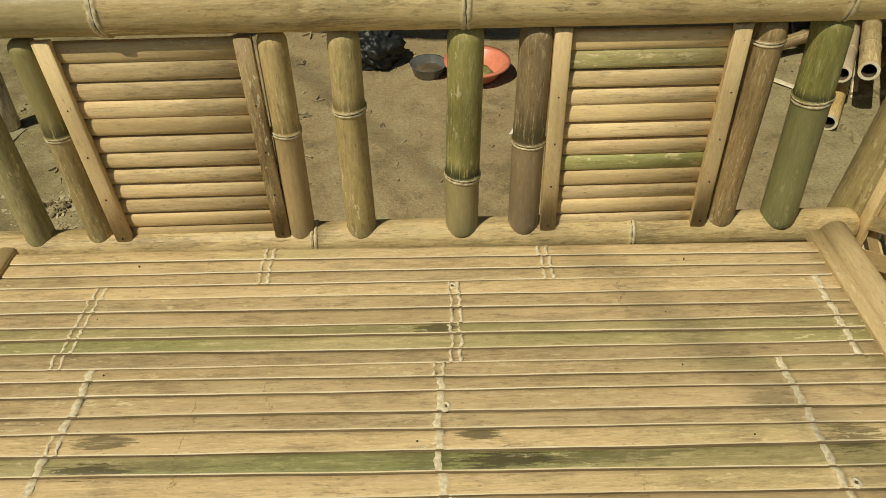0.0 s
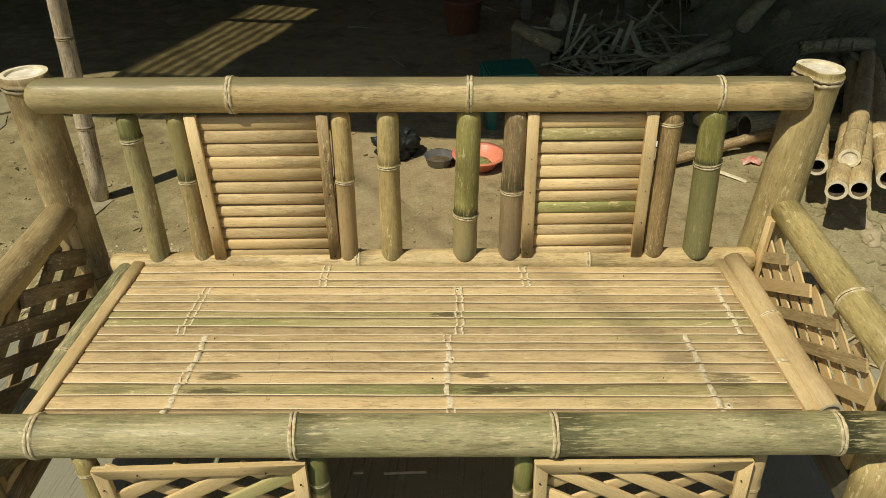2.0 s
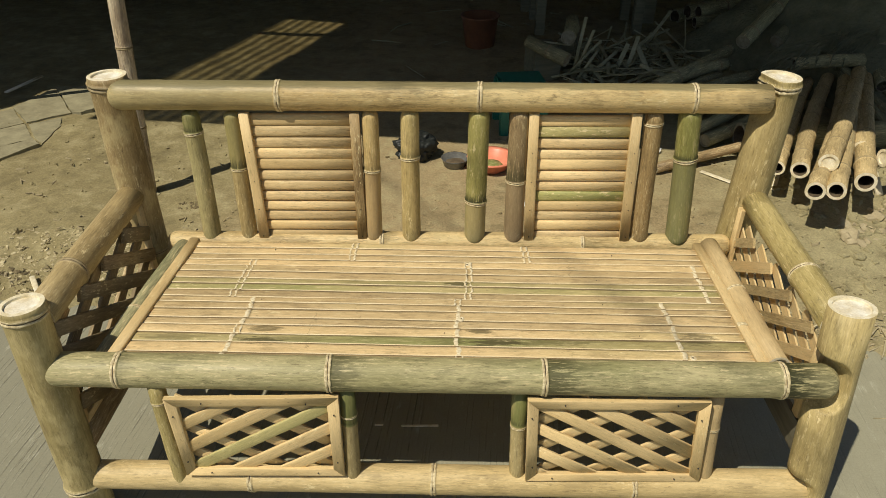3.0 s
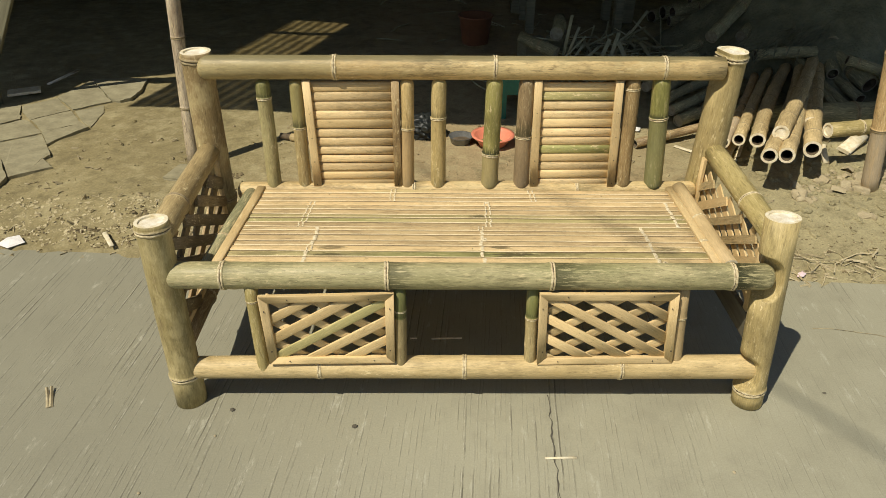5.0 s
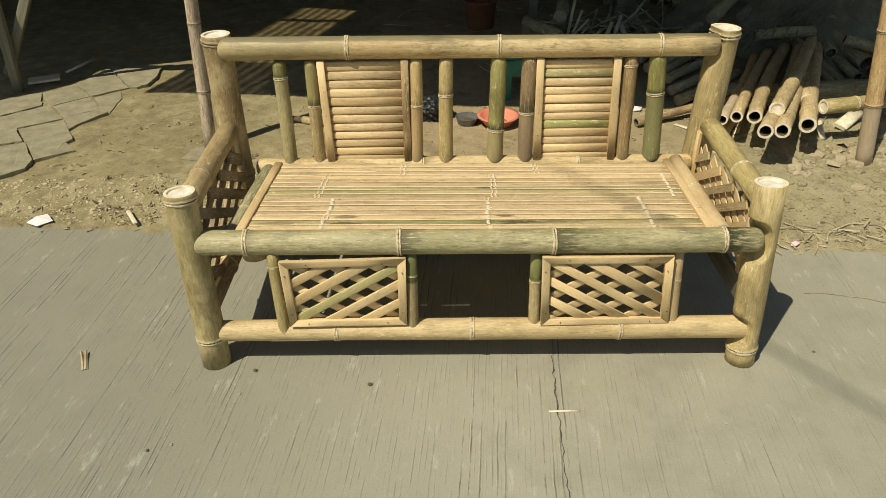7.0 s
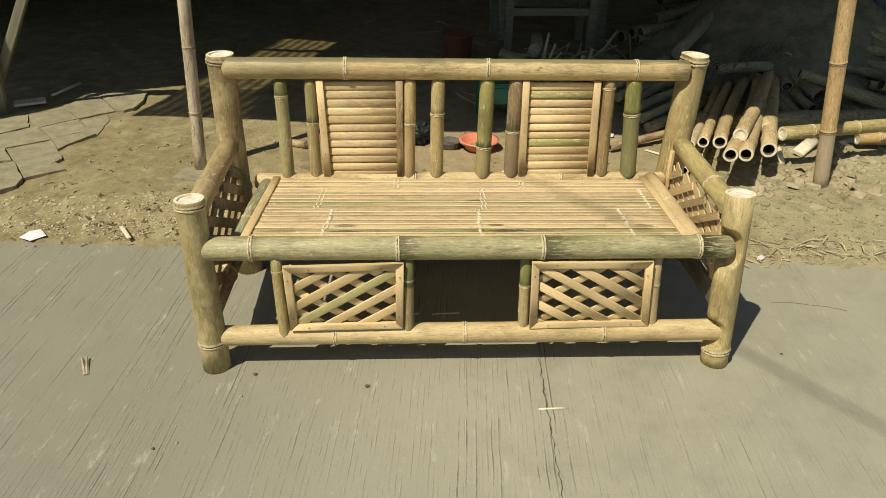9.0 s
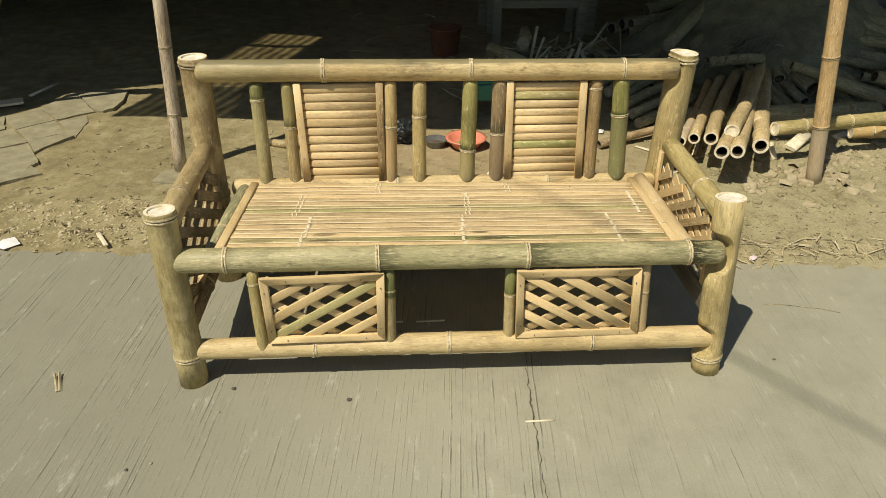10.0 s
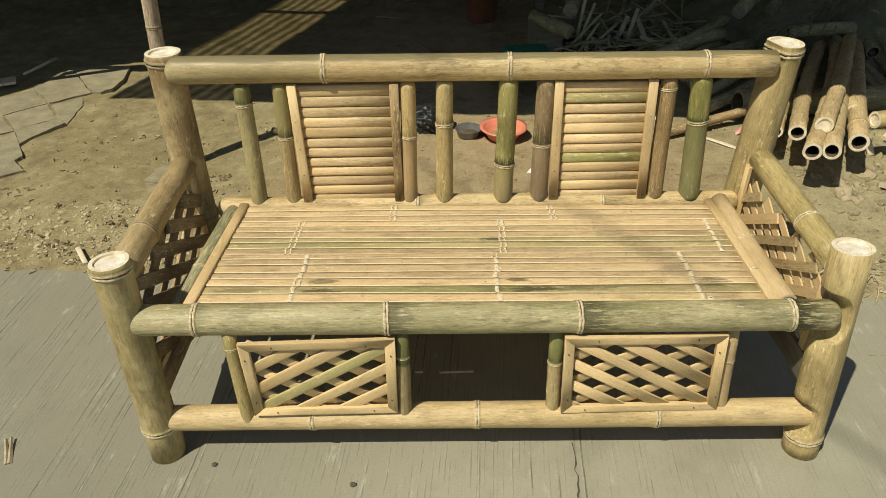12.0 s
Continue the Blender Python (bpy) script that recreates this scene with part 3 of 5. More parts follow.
def lath(name, a, b, width, thick, mat, up=(0, 0, 1), parent=None, nodes=(), seed=0, label="", crown=0.55, wave=0.0, miter=(0, 0)):
    """A split strip from a to b with a crowned face towards up and ridged nodes."""
    rng = random.Random(seed)
    length = (Vector(b) - Vector(a)).length
    stops = {length * i / max(2, int(length / 0.12)): 0 for i in range(max(2, int(length / 0.12)) + 1)}
    for nd in nodes:
        for s in [s for s in stops if 0 < s < length and abs(s - nd) < 0.02]:
            del stops[s]
        swell = rng.uniform(0.55, 0.9)
        for d, on in ((-0.018, 0), (-0.0075, 1), (-0.0062, 2), (-0.0022, 2), (0.0, 3), (0.0022, 2), (0.0060, 2), (0.0072, 1), (0.018, 0)):
            if 0 < nd + d * swell < length:
                stops[nd + d * swell] = on
    verts, faces, slots, smooth = [], [], [], []
    ph = rng.uniform(0, 6.28), rng.uniform(0, 6.28)
    h, bev = thick, 0.86
    last = None
    for s in sorted(stops):
        node_on = stops[s]
        w = width / 2 * (1 + 0.03 * math.sin(7 * s + ph[0]))
        dy = wave * math.sin(4.2 * s + ph[0])
        dz = 0.35 * wave * math.sin(3.1 * s + ph[1]) + (0.0, 0.0002, 0.0019, 0.0004)[node_on]
        sec = [(-w, 0), (-w, h * (1 - crown)), (-w * bev, h * (1 - crown * 0.42)), (-w * 0.45, h * (1 - crown * 0.10)), (0, h), (w * 0.45, h * (1 - crown * 0.10)), (w * bev, h * (1 - crown * 0.42)), (w, h * (1 - crown)), (w, 0)]
        i = len(verts)
        jag = 0.0022 if node_on else 0.0
        k = miter[0] if s == 0 else miter[1] if s >= length - 1e-6 else 0
        off = abs(k) * width / 2 * (1 if s == 0 else -1)
        verts += [(s + k * y * width / 2 / w + off + rng.uniform(-jag, jag), y + dy, z + (dz if z > 0.3 * h else 0)) for y, z in sec]
        if last is not None:
            for q in range(len(sec)):
                p = (q + 1) % len(sec)
                faces.append((last + q, i + q, i + p, last + p))
                slots.append((1 if node_on + was < 6 else 2) if node_on and was and 0 < q < len(sec) - 2 else 0)
                smooth.append(0 < q < len(sec) - 2)
        last, was = i, node_on
    n = len(sec)
    faces.append(tuple(range(n))), faces.append(tuple(range(last + n - 1, last - 1, -1)))
    slots += [0, 0]
    smooth += [False, False]
    return solid(name, verts, faces, (mat, NODE, INSIDE), slots, smooth, parent, along(a, b, up), label)


def box_data(x0, x1, y0, y1, z0, z1, bevel=0.0):
    bm = bmesh.new()
    bmesh.ops.create_cube(bm, size=1.0)
    for v in bm.verts:
        v.co = ((x0 + x1) / 2 + v.co.x * (x1 - x0), (y0 + y1) / 2 + v.co.y * (y1 - y0), (z0 + z1) / 2 + v.co.z * (z1 - z0))
    if bevel:
        bmesh.ops.bevel(bm, geom=bm.edges[:], offset=bevel, segments=2, affect="EDGES")
    return bm


def part(name, bm, material, parent=None, label="", m=None, smooth=False):
    me = bpy.data.meshes.new(name)
    for f in bm.faces:
        f.smooth = smooth
    bm.to_mesh(me)
    bm.free()
    me.materials.append(material)
    ob = new(name, me)
    if parent is not None:
        ob.parent = parent
    if m is not None:
        ob.matrix_basis = m
    if label:
        ob["label"] = label
    return ob


def turned(profile, segs=28, bumps=0.0, seed=0):
    """A bmesh turned round z from (radius, height) pairs."""
    rng = random.Random(seed)
    bm = bmesh.new()
    rows = []
    for r, z in profile:
        rows.append([bm.verts.new(((r + rng.uniform(-bumps, bumps)) * math.cos(2 * math.pi * j / segs), (r + rng.uniform(-bumps, bumps)) * math.sin(2 * math.pi * j / segs), z)) for j in range(segs)] if r > 1e-6 else [bm.verts.new((0, 0, z))])
    for p, q in zip(rows, rows[1:]):
        for j in range(segs):
            k = (j + 1) % segs
            if len(p) == 1:
                bm.faces.new((p[0], q[k], q[j]))
            elif len(q) == 1:
                bm.faces.new((p[j], p[k], q[0]))
            else:
                bm.faces.new((p[j], p[k], q[k], q[j]))
    bmesh.ops.recalc_face_normals(bm, faces=bm.faces[:])
    return bm


# ---- ground ----
EDGE = lambda x: 0.69 - 0.085 * x  # the road's far edge


def dirt_height(x, y):
    d = y - EDGE(x)
    p = Vector((x, y, 0))
    rise = 0.05 * min(1.0, max(0.0, d / 0.45)) ** 0.8 if d > 0 else 0.35 * d
    rough = 0.010 * noise.noise(p * 2.1) + 0.006 * noise.noise(p * 7.0) + 0.0045 * noise.noise(p * 19.0) + 0.003 * noise.noise(p * 45.0)
    bed = min(1.0, max(0.0, (-2.02 + 0.126 * (y - 1.5) - x) / 0.05)) * min(1.0, max(0.0, (y - 1.50) / 0.06)) * min(1.0, max(0.0, (2.85 - y) / 0.06))
    if bed:
        return (1 - bed) * (rise + rough) + bed * (0.056 + 0.25 * rough)
    return rise + rough * (1.0 if d > 0.05 else 0.7) + (0.018 * noise.noise(p * 11) if d < 0.12 else 0.0) + (0.030 * abs(noise.noise(p * 8.0)) * min(1.0, (x - 1.2) / 0.3) * max(0.0, 1 - abs(y - 1.45) / 0.5) if x > 1.2 else 0.0) + (0.022 * abs(noise.noise(p * 9.0)) * max(0.0, 1 - abs(d - 0.28) / 0.3) if x < -0.7 else 0.0)


def ground_sheet():
    xs = np.concatenate([[-400, -60, -12, -6], np.arange(-4.4, 5.41, 0.04), [7, 14, 60, 400]])
    ys = np.concatenate([np.arange(0.30, 4.0, 0.035), np.arange(4.0, 8.0, 0.12), [9, 14, 60, 400]])
    verts = [(x, y, dirt_height(x, y) if -4.5 < x < 5.5 and y < 8.1 else 0.05) for y in ys for x in xs]
    w = len(xs)
    faces = [(j * w + i, j * w + i + 1, (j + 1) * w + i + 1, (j + 1) * w + i) for j in range(len(ys) - 1) for i in range(w - 1)]
    # The far corners of the road side drop below it.
    ob = solid("ground", verts, faces, DIRT, None, [True] * len(faces))
    return tagged(ob, "dry brown packed earth with grit and bamboo chips", "ground", kind="structure")


ground_sheet()
ROAD_TURN = pose(0, 0.69, 0, 0, 0, -math.degrees(math.atan(0.085)))


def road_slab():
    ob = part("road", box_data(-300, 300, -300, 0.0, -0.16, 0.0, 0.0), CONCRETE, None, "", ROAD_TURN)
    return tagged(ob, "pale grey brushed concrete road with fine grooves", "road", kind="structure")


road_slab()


def road_crack():
    """A thin ragged crack filled with dark grit, just proud of the road."""
    rng = random.Random(5)
    pts = [(0.257, -0.03)]
    while pts[-1][1] > -0.95:
        x, y = pts[-1]
        pts.append((0.257 + 0.062 * (y + 0.03) + rng.uniform(-0.004, 0.004), y - rng.uniform(0.010, 0.026)))
    verts, faces = [], []
    for i, (x, y) in enumerate(pts):
        w = rng.choice((0.0006, 0.0009, 0.0012, 0.0020)) * (1.3 if y > -0.4 else 0.7)
        verts += [(x - w, y, 0.0025), (x + w, y, 0.0025)]
        if i:
            k = 2 * i
            faces.append((k - 2, k, k + 1, k - 1))
    return tagged(solid("road_crack", verts, faces, plain("crack_grit", (0.10, 0.09, 0.07), (0.06, 0.055, 0.04), 60, 0.95)), kind="structure", label="thin dark ragged crack in the concrete road", category="crack")


road_crack()

# ---- the shed: roof and added walls; only its shade and dark are seen ----
ROOF_Z = 2.25
LIFT = Vector((SUN_WAY.x, SUN_WAY.y)) / -SUN_WAY.z * ROOF_Z


def roof_piece(name, corners, z=ROOF_Z):
    """A roof sheet over the ground corners that it shades."""
    top = [(x - LIFT.x, y - LIFT.y, z + 0.02) for x, y in corners]
    low = [(x, y, z) for x, y, _ in top]
    n = len(corners)
    faces = [tuple(range(n)), tuple(range(2 * n - 1, n - 1, -1))] + [(i, i + n, (i + 1) % n + n, (i + 1) % n) for i in range(n)]
    return tagged(solid(name, top + low, faces, ROOFING), "grey corrugated shed roof sheet overhead", "roof", kind="structure")


STRIP = ((-1.66, 2.96), (-1.16, 2.91), (-0.72, 4.24), (-1.20, 4.36))
NEAR = ((-1.86, 2.37), (-1.12, 2.30), (-1.16, 2.91), (-1.66, 2.96))
roof_piece("roof_front", ((-1.12, 2.30), (0.13, 2.07), (1.36, 1.97), (1.68, 1.82), (2.50, 1.80), (6.5, 1.5), (6.5, 10.0), (-0.72, 10.0), (-0.72, 4.24), (-1.16, 2.91)))
roof_piece("roof_back", ((-0.72, 4.24), (-0.72, 10.0), (-6.5, 10.0), (-6.5, 3.9), (-1.35, 3.9), (-1.20, 4.36)))
roof_piece("roof_side", ((-1.35, 3.9), (-6.5, 3.9), (-6.5, 1.4), (-2.56, 2.28), (-2.34, 2.52), (-2.26, 2.86), (-1.66, 2.96)))


def clear_sheet(name, corners, low, high):
    """A corrugated see-through roof sheet: its ribs let through more and less sun."""
    n = Net(name)
    a, d = Vector(corners[0]), Vector(corners[3])
    run = (d - a).normalized()
    dot = n.n.new("ShaderNodeVectorMath")
    dot.operation = "DOT_PRODUCT"
    n.put(dot.inputs[0], n.coords("Position"))
    dot.inputs[1].default_value = (run.y, -run.x, 0.0)
    wave = n.math("SINE", n.math("MULTIPLY", dot.outputs["Value"], 2 * math.pi / 0.079))
    uneven = n.noise(n.coords("Position"), 9.0, 4)
    through_it = n.math("MULTIPLY", n.ramp(wave, -0.6, 0.9, low, high), n.ramp(uneven, 0.3, 0.7, 0.75, 1.1))
    clear = n.n.new("ShaderNodeBsdfTransparent")
    clear.inputs[0].default_value = (1.0, 0.93, 0.74, 1)
    blend = n.n.new("ShaderNodeMixShader")
    n.put(blend.inputs[0], through_it)
    n.l.new(n.bsdf.outputs[0], blend.inputs[1])
    n.l.new(clear.outputs[0], blend.inputs[2])
    n.l.new(blend.outputs[0], n.n["Material Output"].inputs["Surface"])
    n.bsdf.inputs["Base Color"].default_value = (0.3, 0.3, 0.26, 1)
    pts = [(x - LIFT.x, y - LIFT.y, ROOF_Z) for x, y in corners]
    return tagged(solid(name, pts, [(0, 1, 2, 3)], n.mat), "see-through corrugated roof sheet letting in stripes of sun", "roof", kind="structure")


clear_sheet("roof_clear_sheet", STRIP, 0.12, 0.44)
clear_sheet("roof_clear_sheet_near", NEAR, 0.015, 0.13)
roof_piece("roof_batten", ((-1.40, 3.97), (-0.80, 3.90), (-0.80, 3.96), (-1.40, 4.03)), ROOF_Z - 0.05)


def shed_wall(name, x0, x1, y0, y1, top):
    ob = part(name, box_data(x0, x1, y0, y1, -0.1, top, 0.0), DARKWALL)
    return tagged(ob, "plain dark wall added to darken the shed", "wall", kind="structure")


# Walls added to hold back skylight; their extent sets how dark the shed is.
shed_wall("wall_back", -4.6, 5.6, 6.6, 6.75, 1.55)
shed_wall("wall_left", -4.6, -4.45, 4.2, 6.6, 2.2)
shed_wall("wall_right", 5.45, 5.6, 5.0, 6.6, 2.2)


# ---- the bench ----
def lattice(parent, origin, du, dv, width, height, layers, w=0.027, th=0.006, seed=0, mats=(STRAW,), green=None):
    """Crossed laths over a rectangle: origin, unit vectors du and dv; layers of (slope, first height at u = 0, spacing, depth)."""
    du, dv = Vector(du), Vector(dv)
    out = du.cross(dv).normalized()
    rng = random.Random(seed)
    count = 0
    for slope, first, spacing, depth in layers:
        c = first
        while c - spacing > min(0.0, -slope * width):
            c -= spacing
        while c < height + max(0.0, -slope * width):
            lo, hi = sorted((-c / slope, (height - c) / slope))
            u0, u1 = max(0.0, lo), min(width, hi)
            if u1 - u0 > 0.03:
                j0, j1 = rng.uniform(-0.003, 0.003), rng.uniform(-0.003, 0.003)
                a, e = (Vector(origin) + du * u + dv * min(height, max(0.0, c + slope * u + j)) + out * depth for u, j in ((u0, j0), (u1, j1)))
                lath("lattice_strip", a, e, w * rng.uniform(0.9, 1.08), th, GREENSTRIP if count == green else rng.choice(mats), out, parent, (), rng.random(), crown=0.25)
                count += 1
            c += spacing


def seat_strip(parent, i, back, front, x0, x1, nodes, mat):
    """One strip of a flattened culm: flat skin, pale torn edges, low ragged node ridges."""
    rng = random.Random(300 + i)
    length = x1 - x0
    stops = {length * k / 26: 0 for k in range(27)}
    for nd in nodes:
        nd += rng.uniform(-0.0025, 0.0025) - x0
        for q in [q for q in stops if 0 < q < length and abs(q - nd) < 0.016]:
            del stops[q]
        single = nd + x0 > 0.5 or (i > 8 and rng.random() < 0.75) or rng.random() < 0.2
        for d, on in ((-0.012, 0), (-0.0064, 0), (-0.0052, 1), (-0.001, 1), (0.0046, 1), (0.0058, 0), (0.012, 0)) if single else ((-0.013, 0), (-0.0094, 0), (-0.0084, 1), (-0.0050, 1), (-0.0040, 0), (0.0, 0), (0.0040, 0), (0.0048, 1), (0.0088, 1), (0.0098, 0), (0.013, 0)):
            stops[nd + d] = on
    gap_f, gap_b = random.Random(500 + round(front * 1000)), random.Random(500 + round(back * 1000))
    pf, pb = [gap_f.uniform(0, 6.28) for _ in range(3)], [gap_b.uniform(0, 6.28) for _ in range(3)]
    wf, wb = gap_f.uniform(0.0005, 0.0017), gap_b.uniform(0.0005, 0.0017)

    def seam(y, ph, x):
        return y - 0.022 * (x0 + x) + 0.0011 * math.sin(3.1 * x + ph[0]) + 0.0006 * math.sin(9 * x + ph[1]) + 0.0003 * math.sin(31 * x + ph[2])

    lift, tilt, h = rng.uniform(-0.0010, 0.0012), rng.uniform(-0.05, 0.03), 0.0150
    verts, faces, slots, smooth = [], [], [], []
    lean = [rng.uniform(-0.0016, 0.0016) for _ in range(11)]
    last = None
    for q in sorted(stops):
        on = stops[q]
        f, k = seam(front, pf, q) + wf, seam(back, pb, q) - wb
        mid, w = (f + k) / 2, (k - f) / 2
        rise = lift + 0.0007 * math.sin(5 * q + pf[1]) + (0.0011 if on else 0.0)
        sec = [(-w - 0.0003, 0), (-w - 0.0003, 0.40 * h), (-w, 0.90 * h), (-w + 0.0013, 0.985 * h), (-0.5 * w, h), (0, 1.01 * h), (0.5 * w, h), (w - 0.0014, 0.97 * h), (w - 0.0002, 0.80 * h), (w, 0.40 * h), (w, 0)]
        first = len(verts)
        for j, (yy, zz) in enumerate(sec):
            edge = 0 < q < length
            verts.append((x0 + q + (lean[j] + rng.uniform(-0.0018, 0.0018) if edge and (on or any(abs(q - s) < 0.009 and stops[s] for s in stops)) else 0.0), mid + yy, 0.4316 + zz + (rise + tilt * yy if zz > 0.3 * h else 0.0)))
        if last is not None:
            for j in range(11):
                p = (j + 1) % 11
                faces.append((last + j, first + j, first + p, last + p))
                slots.append(1 if on and was and 1 < j < 8 else 2 if j == 2 else 3 if j in (1, 8) else 0)
                smooth.append(3 <= j < 7)
        last, was = first, on
    faces.append(tuple(range(11))), faces.append(tuple(range(last + 10, last - 1, -1)))
    slots += [0, 0]
    smooth += [False, False]
    origin = Vector((x0, (front + back) / 2, 0.4316))
    return solid("seat_strip", [Vector(v) - origin for v in verts], faces, (mat, PALENODE, EDGE_CUT, SPLIT), slots, smooth, parent, Matrix.Translation(origin))


def nails(parent, spots, out, r=0.0022):
    for p in spots:
        bm = bmesh.new()
        bmesh.ops.create_cone(bm, cap_ends=True, segments=8, radius1=r, radius2=r * 0.8, depth=0.003)
        part("nail", bm, NAIL, parent, "dark nail head", parent.matrix_basis.inverted() @ Matrix.Translation(p) @ Vector(out).to_track_quat("Z", "Y").to_matrix().to_4x4())


def bamboo_bench():
    b = thing("bamboo_bench", "long bamboo daybed bench with slatted seat, panelled back and lattice sides", "bench")
    # legs
    culm("front_leg", (-0.836, -0.030, 0), (-0.84, 0.0, 0.612), 0.045, 0.0435, (0.105, 0.592), LEG, ("flat", "cap"), b, "mottled olive leg with cut white top", 28, seed=3, wall=0.22)
    culm("front_leg", (0.866, -0.062, 0), (0.846, 0.0, 0.614), 0.0455, 0.0455, (0.055,), LEGYELLOW, ("flat", "cap"), b, "yellow-green leg with bright cut top", 36, seed=4, wall=0.18, saddles=((0.400, 0.480, 0.030, 0.045, 0.35), (0.085, 0.160, 0.020, 0.030, 0.35)))
    culm("back_leg", (-0.842, 0.60, 0), (-0.841, 0.598, 0.886), 0.052, 0.047, (0.37, 0.862), LEGTAN, ("flat", "cap"), b, "brownish leg with knotted cut top", 28, seed=5, wall=0.22, node=NODEDARK)
    culm("back_leg", (0.848, 0.600, 0), (0.868, 0.594, 0.888), 0.055, 0.049, (0.30, 0.866), LEGYELLOW, ("flat", "cap"), b, "yellow-green leg with cut white top", 36, seed=6, wall=0.20, saddles=((0.800, 0.862, 0.040, 0.026, 0.30),))
    # long rails
    culm("front_rail", (-0.803, -0.010, 0.4460), (0.815, -0.033, 0.4421), 0.0375, 0.0370, (0.130, 0.580, 1.035, 1.532), FRONTRAIL, ("round", "round"), b, "thick grey-green front seat rail", 28, seed=7)
    culm("lower_rail", (-0.814, -0.020, 0.1195), (0.850, -0.044, 0.1235), 0.034, 0.0365, (0.384, 0.811, 1.275), LOWRAIL, ("round", "round"), b, "yellow lower front rail", 26, seed=8)
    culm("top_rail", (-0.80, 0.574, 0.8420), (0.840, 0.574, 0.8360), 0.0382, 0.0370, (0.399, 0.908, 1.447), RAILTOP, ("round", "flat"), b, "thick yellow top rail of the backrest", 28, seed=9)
    culm("back_rail", (-0.735, 0.553, 0.414), (0.80, 0.557, 0.408), 0.0335, 0.032, (0.577, 1.140), BACKRAIL, ("round", "round"), b, "tan rear seat rail with a green band", 24, seed=10)
    culm("lower_back_rail", (-0.82, 0.60, 0.12), (0.84, 0.60, 0.12), 0.032, 0.032, (0.5, 1.1), TAN, ("flat", "flat"), b, "", 16, seed=11)
    # arms
    culm("armrest", (-0.843, 0.035, 0.550), (-0.844, 0.565, 0.556), 0.036, 0.035, (0.165,), ARM, ("flat", "flat"), b, "dull tan armrest pole", 24, seed=12, node=NODEDARK)
    culm("armrest", (0.852, 0.035, 0.541), (0.868, 0.565, 0.551), 0.034, 0.0345, (0.172,), OLIVE, ("flat", "flat"), b, "green-streaked armrest pole", 24, seed=13)
    # seat bearers
    culm("side_bearer", (-0.748, 0.055, 0.412), (-0.710, 0.56, 0.412), 0.026, 0.027, (0.17,), DUSK, ("round", "flat"), b, "grey-green side bearer pole", 18, seed=14)
    culm("side_bearer", (0.772, 0.02, 0.40), (0.775, 0.56, 0.40), 0.026, 0.027, (0.2,), TAN, ("flat", "flat"), b, "", 18, seed=15)
    for x in (-0.45, 0.0, 0.45):
        culm("cross_bearer", (x, 0.032, 0.405), (x, 0.488, 0.405), 0.024, 0.024, (), TAN, ("flat", "flat"), b, "", 12, seed=16)
    # seat strips in three flattened culms
    rng = random.Random(21)
    bounds = (0.491, 0.463, 0.435, 0.408, 0.379, 0.349, 0.319, 0.297, 0.270, 0.243, 0.219, 0.194, 0.160, 0.134, 0.102, 0.071, 0.037, 0.008)
    for i, (y1, y0) in enumerate(zip(bounds, bounds[1:])):
        y = (y0 + y1) / 2
        if i < 3:
            nodes = (-0.226 + 0.08 * (y - 0.455), 0.238)
        elif i < 9:
            nodes = (-0.481 + 0.125 * (y - 0.41), 0.081 + 0.02 * (y - 0.33), 0.665)
        else:
            nodes = (-0.442 + 0.11 * (y - 0.25), 0.053 + 0.004 * math.sin(40 * y), 0.544 - 0.05 * (y - 0.22))
        mat = SEATGREEN if i in (6, 7, 14) else SEAT
        strip = seat_strip(b, i, y1, y0, -0.708 + 0.075 * y + rng.uniform(-0.003, 0.003), 0.712, nodes, mat)
        if i % 4 == 1:
            nails(strip, [(x, y - 0.022 * x + rng.uniform(-0.004, 0.004), 0.4472) for x in (rng.uniform(-0.02, 0.03) - 0.45 * rng.choice((0, 1)), rng.uniform(0.40, 0.48))], (0, 0, 1), 0.0013)
    for x, y, r in ((0.060, 0.167, 0.0065), (0.080, 0.395, 0.0060), (0.566, 0.033, 0.0060)):
        part("knot", turned(((0.0, -0.001), (0.35 * r, -0.0006), (0.5 * r, 0.0012), (0.8 * r, 0.0014), (1.25 * r, 0.0002), (1.3 * r, -0.002)), 14, 0.0007, int(1e4 * x)), PALENODE, b, "pale knot in the seat", pose(x, y, 0.4465), True)
        part("knot_hole", turned(((0.0, 0.0004), (0.40 * r, 0.0003), (0.52 * r, -0.001)), 10, 0.0004, 3), INSIDE, b, "dark centre of a knot", pose(x, y, 0.4468))
    lath("seat_trim", (-0.709, 0.020, 0.437), (-0.672, 0.512, 0.437), 0.028, 0.018, STRAW, (0, 0, 1), b, (), 70, "pale side trim strip", 0.2)
    lath("seat_trim", (0.711, 0.012, 0.437), (0.711, 0.492, 0.437), 0.026, 0.018, STRAW, (0, 0, 1), b, (0.13,), 71, "pale side trim strip", 0.2)
    culm("seat_edge_pole", (0.744, 0.012, 0.442), (0.744, 0.498, 0.442), 0.0255, 0.0255, (0.265,), EDGEPOLE, ("cap", "cap"), b, "smooth yellow edge pole", 20, seed=72)
